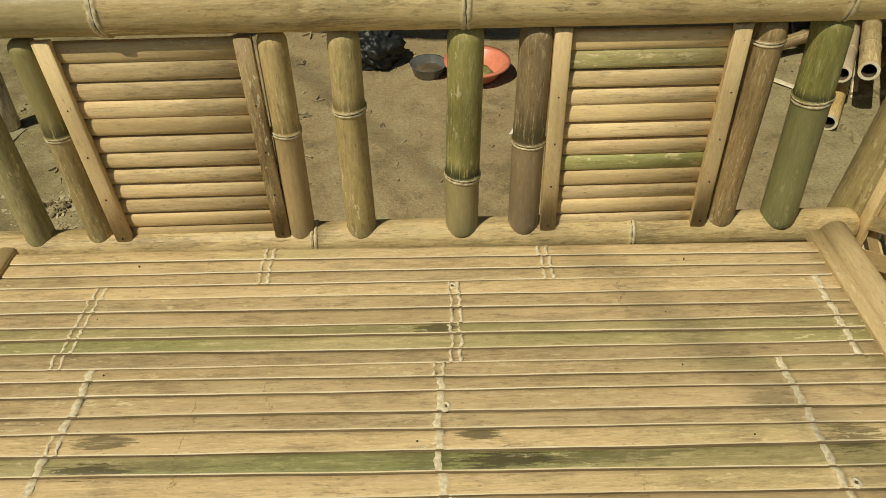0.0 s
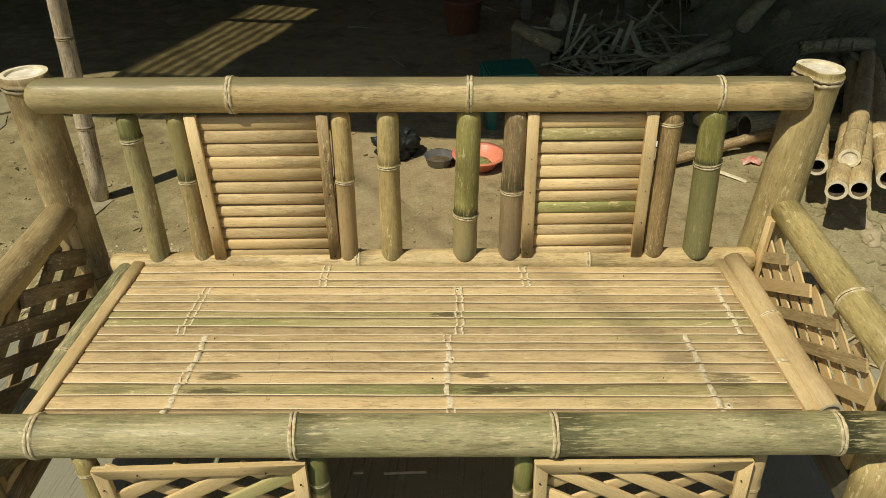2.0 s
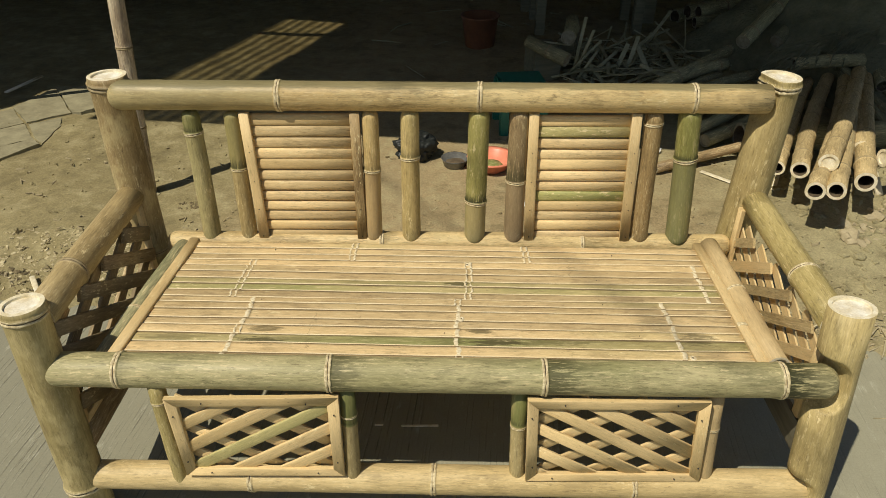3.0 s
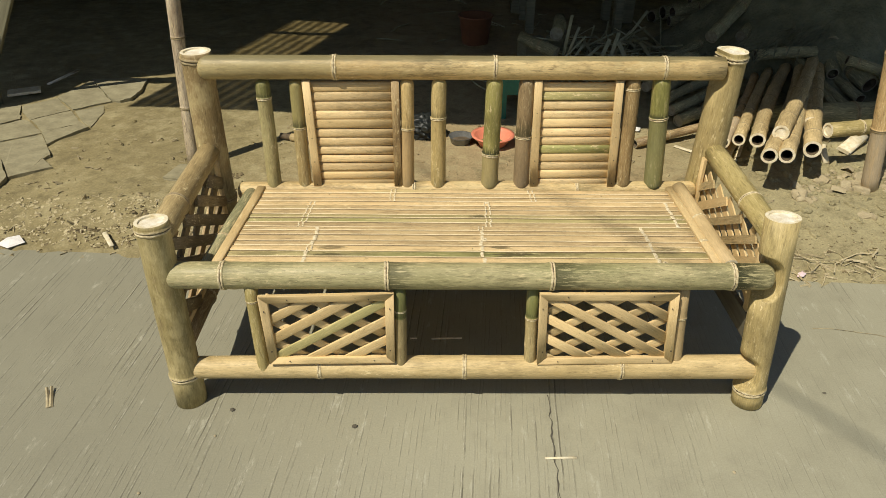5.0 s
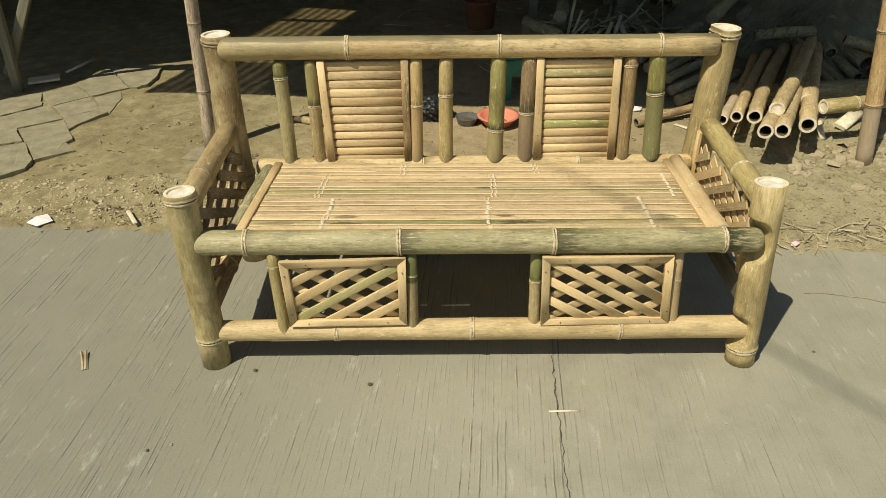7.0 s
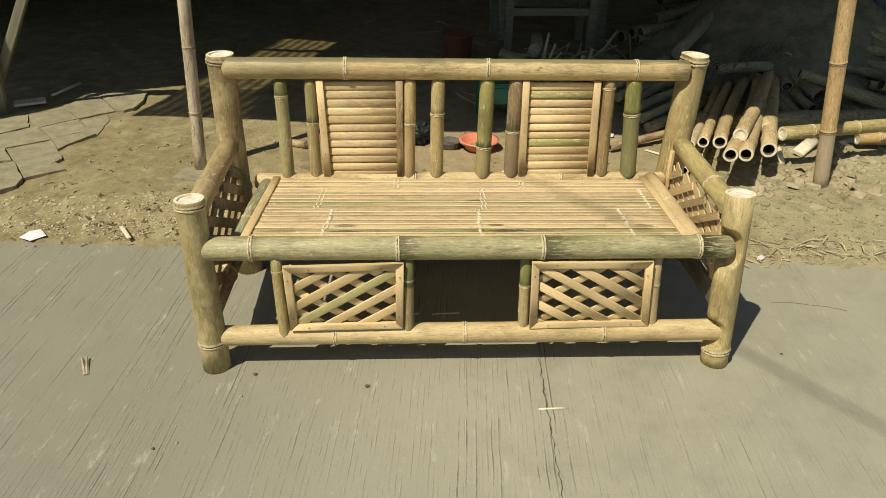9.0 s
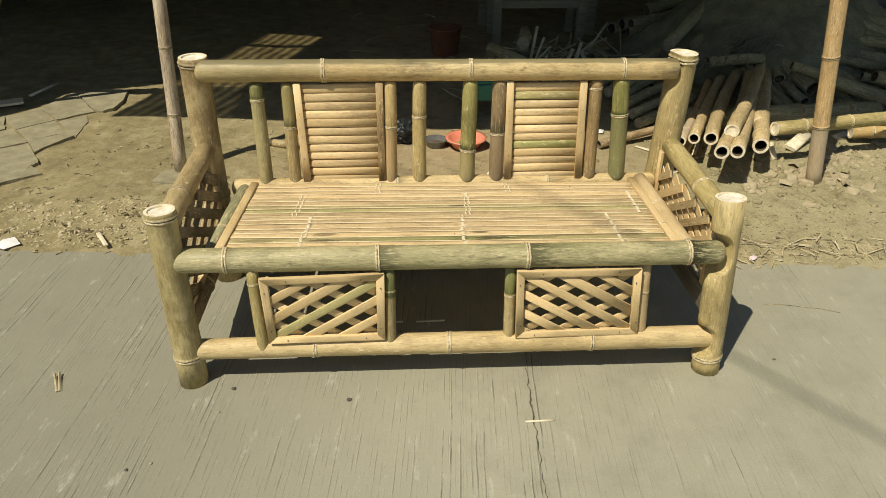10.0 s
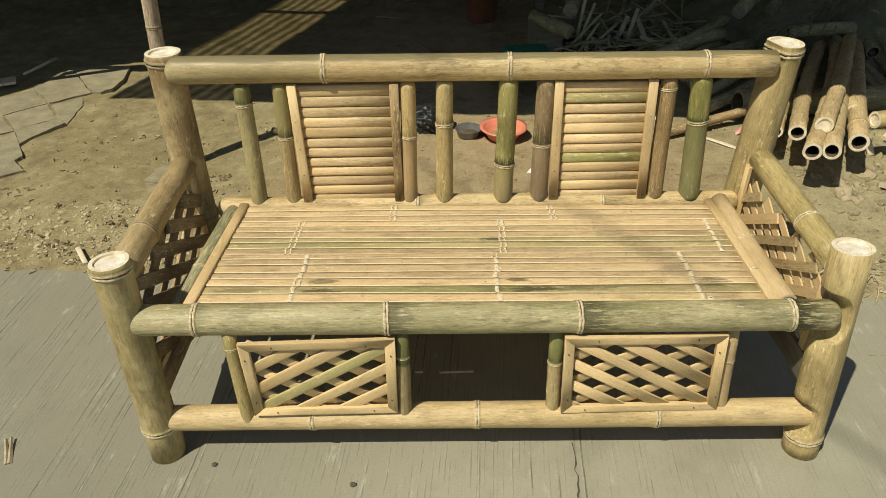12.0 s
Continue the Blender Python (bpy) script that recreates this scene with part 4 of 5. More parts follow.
    # back posts: x at foot, x at head, radius, node height, skin, label
    for x0, x1, r, zn, mat, lab in ((-0.636, -0.636, 0.0240, 0.744, POSTS[0], "olive-tan back post with a dark green head"), (-0.531, -0.531, 0.0215, 0.643, POSTS[1], "olive back post with a darker head"),
                                    (-0.179, -0.174, 0.0230, 0.640, POSTS[2], "tan back post, pinkish below its joint"), (-0.074, -0.071, 0.0250, 0.676, POSTS[3], "tan back post"),
                                    (0.104, 0.108, 0.0285, 0.548, POSTS[4], "olive green back post"), (0.213, 0.212, 0.0260, 0.609, POSTS[5], "purple-brown back post, greyer below its joint"),
                                    (0.566, 0.558, 0.0240, 0.772, POSTS[7], "brown back post"), (0.674, 0.650, 0.0300, 0.674, POSTS[6], "stout green back post")):
        culm("back_post", (x0, 0.555, 0.440), (x1, 0.570, 0.784), r * 1.03, r * 0.97, (zn - 0.440,), mat, ("round", "round"), b, lab, 22, seed=int(900 * r + 100 * x0))
    # slatted back panels
    for x0, x1, s0, s1, seed in ((-0.5065, -0.1985, 0.008, 0.001, 80), (0.236, 0.5245, 0.006, 0.011, 90)):
        rng = random.Random(seed)
        stile_a = lath("panel_stile", (x0 + 0.013 + s0, 0.545, 0.428), (x0 + 0.013 - s0 * 0.2, 0.562, 0.803), 0.026, 0.012, STRAW, (0, -1, 0.04), b, (), seed, "pale nailed panel stile", 0.15)
        stile_b = lath("panel_stile", (x1 - 0.013 + s1, 0.545, 0.428), (x1 - 0.013 - s1 * 0.2, 0.562, 0.803), 0.026, 0.012, STAINED if seed == 80 else STRAW, (0, -1, 0.04), b, (), seed + 1, "nailed panel stile", 0.15)
        z = 0.428
        for k in range(12):
            h = 0.0300 * rng.uniform(0.92, 1.08)
            t = (z + h / 2 - 0.42) / 0.39
            mat = rng.choice((SLAT, SLAT, SLAT, STRAW))
            if seed == 90 and k in (4, 10):
                mat = GREENSTRIP
            lath("back_slat", (x0 + 0.020 + s0 * (1 - t), 0.557 + 0.016 * t, z + h / 2), (x1 - 0.020 + s1 * (1 - t), 0.557 + 0.016 * t, z + h / 2 + rng.uniform(-0.001, 0.001)), h * 0.97, 0.013, mat, (rng.uniform(-0.02, 0.02), -1, 0.04 + rng.uniform(-0.10, 0.10)), b, (), seed + k, crown=0.40, wave=0.0008)
            z += 0.0305
        nails(stile_a, [(x0 + 0.012 + s0 * (1 - k / 4), 0.5335 + 0.017 * k / 4, 0.447 + 0.083 * k) for k in range(5)], (0, -1, 0), 0.0018)
        nails(stile_b, [(x1 - 0.012 + s1 * (1 - k / 4), 0.5335 + 0.017 * k / 4, 0.447 + 0.083 * k) for k in range(5)], (0, -1, 0), 0.0018)
    # front lattice panels with their side posts
    for foot, head, zn, r in ((-0.597, -0.601, 0.372, 0.0185), (-0.190, -0.189, 0.335, 0.0175), (0.192, 0.184, 0.305, 0.0180), (0.625, 0.604, 0.305, 0.0205)):
        culm("front_post", (foot, -0.036, 0.130), (head, -0.024, 0.432), r, r, (zn - 0.130,), FRONTPOST if abs(head) < 0.2 else EDGEPOLE if head > 0.5 else OLIVE, ("round", "flat"), b, "short front post", 18, seed=int(1000 * abs(head)))
    # frame corners: x at top left, top right, bottom left, bottom right; top heights, bottom height, depth
    for tl, tr, bl, br, zl, zr, z0, y, seed, layers in ((-0.578, -0.204, -0.573, -0.208, 0.402, 0.409, 0.158, -0.044, 100, ((0.60, 0.004, 0.067, 0.0), (-0.645, 0.219, 0.077, -0.010))),
                                                        (0.198, 0.586, 0.209, 0.608, 0.409, 0.406, 0.153, -0.051, 110, ((-0.61, 0.2286, 0.070, 0.0), (0.65, -0.005, 0.0805, -0.010)))):
        w = 0.0245
        low = lath("frame_rail", (bl, y, z0 + w / 2), (br, y, z0 + w / 2), w - 0.0008, 0.012, STRAW, (0, -1, 0), b, (), seed, "pale mitred frame lath", 0.12, miter=(1, -1))
        top = lath("frame_rail", (tl, y, zl - w / 2), (tr, y, zr - w / 2), w - 0.0008, 0.012, STRAW, (0, -1, 0), b, (), seed + 1, "pale mitred frame lath", 0.12, miter=(-1, 1))
        left = lath("frame_stile", (bl + w / 2, y - 0.0004, z0 + 0.001), (tl + w / 2, y - 0.0004, zl - 0.001), w, 0.012, STRAW, (0, -1, 0), b, (), seed + 2, "pale mitred frame lath", 0.12, miter=(-1, 1))
        right = lath("frame_stile", (br - w / 2, y - 0.0004, z0 + 0.001), (tr - w / 2, y - 0.0004, zr - 0.001), w, 0.012, STRAW, (0, -1, 0), b, (), seed + 3, "pale mitred frame lath", 0.12, miter=(1, -1))
        nails(left, [(bl + w / 2, y - 0.0135, z0 + 0.05), (tl + w / 2, y - 0.0135, zl - 0.05)], (0, -1, 0), 0.0018)
        nails(right, [(br - w / 2, y - 0.0135, z0 + 0.05), (tr - w / 2, y - 0.0135, zr - 0.05)], (0, -1, 0), 0.0018)
        nails(low, [(x, y - 0.013, z0 + 0.013) for x in (bl + 0.06, br - 0.06)], (0, -1, 0), 0.0018)
        nails(top, [(x, y - 0.013, zl - 0.011) for x in (tl + 0.08, tr - 0.07)], (0, -1, 0), 0.0018)
        x0 = max(tl, bl) + 0.009
        lattice(b, (x0, y, z0 + 0.012), (1, 0, 0), (0, 0, 1), (tr + br) / 2 - x0 - 0.012, zl - z0 - 0.024, layers, 0.0285, 0.006, seed, (STRAW,), 2 if seed == 100 else None)
    # side lattice panels
    for x, s, seed in ((-0.824, 1, 120), (0.836, -1, 130)):
        y0, y1, z0, z1 = 0.012, 0.552, 0.235 if s > 0 else 0.285, 0.535
        low = 0.212 if s > 0 else 0.246
        # Both side rails get darker colours that carry the shade they lie in.
        if s > 0:
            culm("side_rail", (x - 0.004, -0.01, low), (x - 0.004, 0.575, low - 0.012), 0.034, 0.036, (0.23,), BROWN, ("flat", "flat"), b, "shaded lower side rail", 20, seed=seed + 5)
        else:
            lath("side_rail", (x, -0.015, low), (x, 0.575, low + 0.006), 0.080, 0.014, SHADETIMBER, (s, 0, 0), b, (), seed + 5, "shaded lower side board", 0.12)
        if s > 0:
            lath("frame_rail", (x, y0, z0 + 0.013), (x, y1, z0 + 0.013), 0.026, 0.011, STRAW, (s, 0, 0), b, (), seed, "", 0.12)
        lath("frame_stile", (x, y1 - 0.013, z0), (x, y1 - 0.013, z1), 0.026, 0.011, STRAW, (s, 0, 0), b, (), seed + 1, "", 0.12)
        lath("frame_stile", (x, y0 + 0.013, z0), (x, y0 + 0.013, z1), 0.026, 0.011, STRAW, (s, 0, 0), b, (), seed + 2, "", 0.12)
        if s > 0:
            lattice(b, (x, y0 + 0.01, z0 + 0.01), (0, 1, 0), (0, 0, 1), y1 - y0 - 0.02, z1 - z0 - 0.02, ((-0.56, 0.353, 0.071, 0.006), (0.45, 0.0754, 0.083, -0.006)), 0.037, 0.010, seed, (SHADESTRIP, BROWN, SHADESTRIP))
        else:
            lattice(b, (x, y0 + 0.01, z0 + 0.01), (0, 1, 0), (0, 0, 1), y1 - y0 - 0.02, 0.200, ((-0.63, 0.3096, 0.073, -0.006),), 0.028, 0.006, seed, (CUTPOLE, STRAW, CUTPOLE))
            lattice(b, (x, y0 + 0.01, z0 + 0.01), (0, 1, 0), (0, 0, 1), y1 - y0 - 0.02, 0.200, ((0.55, -0.016, 0.050, 0.006),), 0.027, 0.006, seed + 1, (STRAW,))
    return b


bamboo_bench()


# ---- things about the yard ----
def support_pole(a, b, r, nodes, label, mat, seed):
    ob = culm("support_pole", a, b, r, r * 0.96, nodes, mat, ("flat", "flat"), None, "", 22, seed=seed, node=NODEDARK)
    return tagged(ob, label, "pole", "poles that hold the shed roof")


support_pole((-1.254, 1.525, 0.055), (-1.165, 1.68, 2.24), 0.031, (0.29, 0.612, 0.95, 1.4, 1.9), "bleached grey bamboo pole on a concrete block", PALEPOLE, 201)
support_pole((1.945, 1.25, 0.02), (1.60, 1.25, 2.24), 0.0365, (0.33, 0.67, 1.05, 1.5, 2.0), "tan bamboo pole set into the earth", RPOLE, 202)

bm = box_data(-0.075, 0.075, -0.085, 0.085, 0, 0.048, 0.008)
block = part("concrete_block", bm, SLAB, None, "", pose(-1.285, 1.455, 0.006, 0, 0, -14))
tagged(block, "flat grey concrete block under a bamboo pole", "block")


def paving(rows):
    """Broken concrete paving slabs at the yard's edge."""
    rng = random.Random(61)
    for corners in rows:
        bm = bmesh.new()
        mid = Vector((sum(c[0] for c in corners) / len(corners), sum(c[1] for c in corners) / len(corners), 0))
        loop = []
        for (x0, y0), (x1, y1) in zip(corners, corners[1:] + corners[:1]):
            for k in range(5):
                p = Vector((x0, y0, 0)).lerp(Vector((x1, y1, 0)), k / 5)
                p += Vector((rng.uniform(-0.003, 0.003), rng.uniform(-0.003, 0.003), 0))
                loop.append(p + (mid - p).normalized() * 0.0035)
        top = [bm.verts.new((p.x, p.y, 0.066 + rng.uniform(-0.0015, 0.0015))) for p in loop]
        f = bm.faces.new(top)
        if f.normal.z < 0:
            f.normal_flip()
        out = bmesh.ops.extrude_face_region(bm, geom=[f])
        for v in out["geom"]:
            if isinstance(v, bmesh.types.BMVert):
                v.co.z = 0.02
        bmesh.ops.recalc_face_normals(bm, faces=bm.faces[:])
        ob = part("paving_slab", bm, SLAB, None, "", pose(0, 0, rng.uniform(-0.006, 0.006)))
        tagged(ob, "broken grey concrete paving slab on earth", "paving slab", "paving slabs")


paving([
    [(-2.70, 2.16), (-2.62, 2.27), (-2.48, 2.33), (-2.43, 2.22), (-2.38, 2.12), (-2.49, 2.01), (-2.58, 1.93)],
    [(-2.48, 2.33), (-2.33, 2.46), (-2.17, 2.26), (-2.33, 2.11), (-2.43, 2.23)],
    [(-2.33, 2.46), (-2.25, 2.78), (-1.98, 2.39), (-2.15, 2.25)],
    [(-2.25, 2.78), (-2.02, 2.81), (-1.90, 2.79), (-1.87, 2.58), (-1.88, 2.44), (-1.93, 2.39), (-1.98, 2.39)],
    [(-2.58, 1.93), (-2.49, 2.01), (-2.37, 2.11), (-2.33, 2.10), (-2.17, 1.92), (-2.37, 1.79), (-2.47, 1.73)],
    [(-2.32, 2.11), (-2.16, 2.25), (-2.02, 2.06), (-2.17, 1.92)],
    [(-2.17, 1.91), (-2.01, 2.05), (-1.95, 1.99), (-2.05, 1.82), (-2.07, 1.75)],
    [(-2.14, 2.24), (-2.01, 2.34), (-1.96, 2.23), (-1.95, 2.00), (-2.01, 2.06)],
    [(-2.36, 1.78), (-2.17, 1.91), (-2.06, 1.74), (-2.00, 1.64), (-2.02, 1.60), (-1.93, 1.50), (-2.09, 1.39), (-2.23, 1.60)],
    [(-2.37, 1.54), (-2.27, 1.58), (-2.23, 1.60), (-2.09, 1.39), (-2.08, 1.29), (-2.18, 1.19)],
    [(-2.46, 1.72), (-2.36, 1.78), (-2.24, 1.60), (-2.28, 1.59), (-2.38, 1.55)],
])
paving([
    [(-2.71, 2.15), (-2.59, 1.93), (-3.00, 1.62), (-3.12, 1.88)], [(-2.58, 1.92), (-2.48, 1.73), (-2.90, 1.40), (-2.99, 1.61)],
    [(-2.47, 1.71), (-2.38, 1.54), (-2.19, 1.19), (-2.60, 1.00), (-2.89, 1.39)],
])

# the bundle of poles whose near ends stick out of the shade
BUNDLE = [  # near end, far end, radius, end kind, material
    ((1.385, 1.165, 0.258), (2.20, 2.62, 0.20), 0.0355, "open", CUTPOLE), ((1.458, 1.160, 0.262), (2.29, 2.64, 0.20), 0.0355, "open", CUTPOLE),
    ((1.640, 1.288, 0.232), (2.33, 2.66, 0.21), 0.0395, "open", CUTPOLE), ((1.480, 1.300, 0.308), (2.36, 2.78, 0.235), 0.0355, "cap", CUTPOLE),
    ((1.412, 1.358, 0.248), (2.10, 2.60, 0.19), 0.0350, "open", CUTPOLE), ((1.365, 1.445, 0.215), (2.00, 2.60, 0.17), 0.030, "open", CUTPOLE),
    ((1.318, 1.490, 0.180), (1.92, 2.60, 0.14), 0.027, "open", RPOLE), ((1.775, 1.590, 0.232), (2.27, 2.60, 0.20), 0.036, "open", CUTPOLE),
]


def yard_pole(a, b, r, kind, mat, seed, label, group):
    rng = random.Random(seed)
    length = (Vector(b) - Vector(a)).length
    step = rng.uniform(0.24, 0.34)
    nodes = [n for n in np.arange(rng.uniform(0.10, 0.22), length, step)]
    ob = culm("bamboo_pole", a, b, r, r * 0.94, nodes, mat, (kind, "open"), None, "", 16, rng.uniform(-0.02, 0.02), seed, node=NODEDARK if mat in (DUSK, CUTPOLE) else NODE, cut=CUTDARK if mat is DUSK else CUT, wall=0.2 if mat is DUSK else 0.3)
    return tagged(ob, label, "bamboo pole", group)


for i, (a, b, r, kind, mat) in enumerate(BUNDLE):
    yard_pole(a, b, r, kind, mat, 300 + i, "cut yellow bamboo pole lying in a bundle" if kind == "open" else "bamboo pole with a pale solid end, lying on the bundle", "bundle of cut poles")
yard_pole((1.790, 1.462, 0.252), (3.70, 1.86, 0.24), 0.036, "cap", OLIVE, 320, "greenish bamboo pole lying crosswise on the heap", "heap of poles")
yard_pole((1.42, 1.98, 0.118), (2.75, 2.06, 0.118), 0.068, "open", DUSK, 323, "thick weathered bamboo length under the bundle", "heap of poles")
yard_pole((2.40, 1.735, 0.12), (3.9, 1.60, 0.14), 0.036, "cap", TAN, 321, "yellow bamboo pole lying on the earth", "heap of poles")
yard_pole((1.264, 1.382, 0.079), (1.585, 1.92, 0.10), 0.028, "open", TAN, 322, "short thin bamboo offcut lying on the earth", "offcuts on the earth")

# heap of weathered poles in the shade, its near ends to the right
HEAP = [  # near end, far end, radius
    ((2.46, 2.29, 0.19), (2.30, 3.00, 0.38), 0.050),
    ((2.92, 2.17, 0.14), (2.62, 2.60, 0.26), 0.042), ((2.67, 2.23, 0.16), (2.38, 2.62, 0.27), 0.038), ((2.37, 2.19, 0.14), (2.30, 2.80, 0.25), 0.030),
    ((2.67, 2.15, 0.11), (2.55, 2.90, 0.20), 0.045), ((2.28, 2.06, 0.10), (2.16, 2.70, 0.26), 0.028), ((2.21, 2.07, 0.09), (2.15, 2.60, 0.22), 0.030),
    ((2.37, 2.64, 0.33), (2.75, 3.50, 0.45), 0.045), ((2.52, 2.79, 0.40), (3.30, 2.62, 0.36), 0.035), ((3.04, 2.57, 0.28), (2.50, 3.00, 0.40), 0.036),
]
HEAP_NEAR = [((2.29, 2.40, 0.22), (2.40, 3.0, 0.32), 0.035), ((2.39, 2.41, 0.24), (2.50, 3.05, 0.34), 0.035), ((2.24, 2.57, 0.30), (1.86, 2.54, 0.29), 0.036)]
for i, (a, b, r) in enumerate(HEAP + HEAP_NEAR):
    yard_pole(a, b, r, "open", DUSK, 400 + i, "weathered grey bamboo pole in a shaded heap", "heap of poles")
rng = random.Random(77)
for i in range(30):
    x, y = rng.uniform(3.0, 4.0), rng.uniform(2.0, 3.0)
    a = Vector((x, y, 0.07 + 0.28 * (y - 2.0) + rng.uniform(-0.02, 0.05)))
    yaw, length = radians(rng.gauss(150, 14)), rng.uniform(0.55, 0.95)
    e = a + Vector((math.cos(yaw) * length, math.sin(yaw) * length, rng.uniform(0.06, 0.20)))
    yard_pole(a, e, rng.uniform(0.030, 0.046), "open", DUSK, 430 + i, "weathered grey bamboo pole lying across a shaded heap", "heap of poles")
for i in range(8):
    x, y = rng.uniform(1.14, 1.30), 1.99 + 0.085 * i
    a = Vector((x, y, 0.075 + 0.17 * (y - 1.99) + rng.uniform(0.0, 0.05)))
    yaw, length = radians(rng.gauss(38, 7)), rng.uniform(0.42, 0.58)
    e = a + Vector((math.cos(yaw) * length, math.sin(yaw) * length, rng.uniform(0.0, 0.06)))
    yard_pole(a, e, rng.uniform(0.026, 0.042), "cap", DUSK, 470 + i, "weathered bamboo length in shade beside the bundle", "heap of poles")
for i in range(34):
    x, y = rng.uniform(1.70, 2.6), rng.uniform(3.45, 5.0)
    z = 0.06 + rng.random() * 0.20 * (y - 2.8)
    yaw = radians(rng.gauss(12, 12))
    length = rng.uniform(0.7, 1.8)
    a = Vector((x, y, z))
    e = a + Vector((math.cos(yaw) * length, math.sin(yaw) * length, rng.uniform(-0.02, 0.14)))
    yard_pole(a, e, rng.uniform(0.035, 0.06), "open", DUSK, 500 + i, "thick weathered bamboo length on a shaded stack", "stack of thick lengths")
yard_pole((1.72, 2.90, 0.30), (3.20, 4.45, 0.92), 0.042, "cap", DUSK, 560, "long bamboo pole leaning over the heap", "heap of poles")
yard_pole((1.95, 2.98, 0.28), (3.42, 4.50, 0.86), 0.040, "cap", DUSK, 562, "long bamboo pole leaning over the heap", "heap of poles")
yard_pole((0.70, 2.76, 0.235), (0.49, 2.92, 0.30), 0.040, "cap", DUSK, 561, "short bamboo stump lying on timber blocks", "offcuts in the shed")
yard_pole((0.735, 3.00, 0.292), (0.82, 3.40, 0.292), 0.044, "cap", DUSK, 563, "short bamboo stump lying on timber blocks", "offcuts in the shed")


def strips(name, count, area, top, lengths, width, label, mat, seed):
    """A loose pile of split strips, too many to count, as one mesh."""
    rng = random.Random(seed)
    verts, faces = [], []
    x0, x1, y0, y1 = area
    for _ in range(count):
        x, y = rng.uniform(x0, x1), rng.uniform(y0, y1)
        t = 1 - abs(2 * (x - x0) / (x1 - x0) - 1)
        z = (dirt_height(x, y) if y > EDGE(x) else 0.0) + 0.002 + rng.random() * top * (0.3 + 0.7 * t) * (0.4 + 0.6 * (y - y0) / (y1 - y0))
        yaw, tilt, ln = rng.uniform(0, math.pi), rng.gauss(0.08, 0.16) * (1.0 if top > 0.05 else 0.35), rng.uniform(*lengths)
        m = pose(x, y, z + abs(math.sin(tilt)) * ln * (0.5 if top > 0.05 else 0.15), math.degrees(rng.gauss(0, 0.4)), -math.degrees(tilt), math.degrees(yaw))
        w, h = rng.uniform(*width) / 2, rng.uniform(0.0012, 0.004)
        k = len(verts)
        bend = rng.uniform(-0.03, 0.03)
        for s, q in ((-0.5, 0.0), (0.0, bend), (0.5, 0.0)):
            for yy, zz in ((-w, -h), (w, -h), (w, h), (-w, h)):
                verts.append(m @ Vector((s * ln, yy + q, zz)))
        for j in (0, 4):
            for q in range(4):
                p = (q + 1) % 4
                faces.append((k + j + q, k + j + p, k + j + 4 + p, k + j + 4 + q))
        faces.append((k + 3, k + 2, k + 1, k)), faces.append((k + 8, k + 9, k + 10, k + 11))
    return tagged(solid(name, verts, faces, mat), label, "offcuts", kind="stuff")


STRIPMAT = plain("split_offcuts", (0.47, 0.45, 0.28), (0.27, 0.26, 0.155), 20, 0.7)
LITTER = plain("dry_litter", (0.47, 0.40, 0.245), (0.27, 0.22, 0.12), 35, 0.85)
strips("split_offcuts", 150, (0.80, 1.55, 2.70, 3.55), 0.17, (0.16, 0.46), (0.008, 0.026), "tangled pile of thin split bamboo offcuts in shade", STRIPMAT, 81)
strips("shed_litter", 26, (-0.6, 0.9, 2.5, 5.0), 0.01, (0.05, 0.32), (0.004, 0.016), "scattered bamboo slivers on the shed floor", STRIPMAT, 82)
STALK = plain("dry_stalks", (0.62, 0.54, 0.35), (0.40, 0.33, 0.19), 35, 0.85)
strips("roadside_straw", 210, (1.02, 2.6, 0.55, 0.75), 0.004, (0.015, 0.11), (0.0012, 0.0030), "dry straw and twigs along the road's edge", STALK, 83)
strips("roadside_chips", 120, (-2.4, -0.80, 0.78, 1.35), 0.002, (0.006, 0.030), (0.0015, 0.006), "dry chips along the road's edge", LITTER, 84)
strips("yard_chips", 110, (-2.0, 2.4, 0.95, 2.1), 0.004, (0.008, 0.04), (0.003, 0.010), "bamboo chips scattered over the earth", LITTER, 85)


def pebbles(name, count, area, size, label, mat, seed, tilt=0.3, thick=(0.15, 0.5)):
    """Angular crumbs and crust plates strewn over the earth, as one mesh."""
    rng = random.Random(seed)
    verts, faces = [], []
    for _ in range(count):
        x, y = rng.uniform(area[0], area[1]), rng.uniform(area[2], area[3])
        if y < EDGE(x) + 0.04:
            continue
        n = rng.choice((4, 5, 5, 6))
        s, h = size[0] + (size[1] - size[0]) * rng.random() ** 3, rng.uniform(*thick)
        m = pose(x, y, dirt_height(x, y), math.degrees(rng.gauss(0, tilt)), math.degrees(rng.gauss(0, tilt)), rng.uniform(0, 360))
        k = len(verts)
        rim = [(2 * math.pi * (q + rng.uniform(-0.35, 0.35)) / n, rng.uniform(0.7, 1.25)) for q in range(n)]
        for f, zz in ((1.0, -0.35), (1.0, 0.6 * h), (0.82, h)):
            for a, r in rim:
                verts.append(m @ Vector((s * f * r * math.cos(a), 0.8 * s * f * r * math.sin(a), s * zz)))
        for j in (0, n):
            for q in range(n):
                p = (q + 1) % n
                faces.append((k + j + q, k + j + p, k + j + n + p, k + j + n + q))
        faces.append(tuple(k + 2 * n + q for q in range(n)))
    return tagged(solid(name, verts, faces, mat), label, "gravel", kind="stuff")


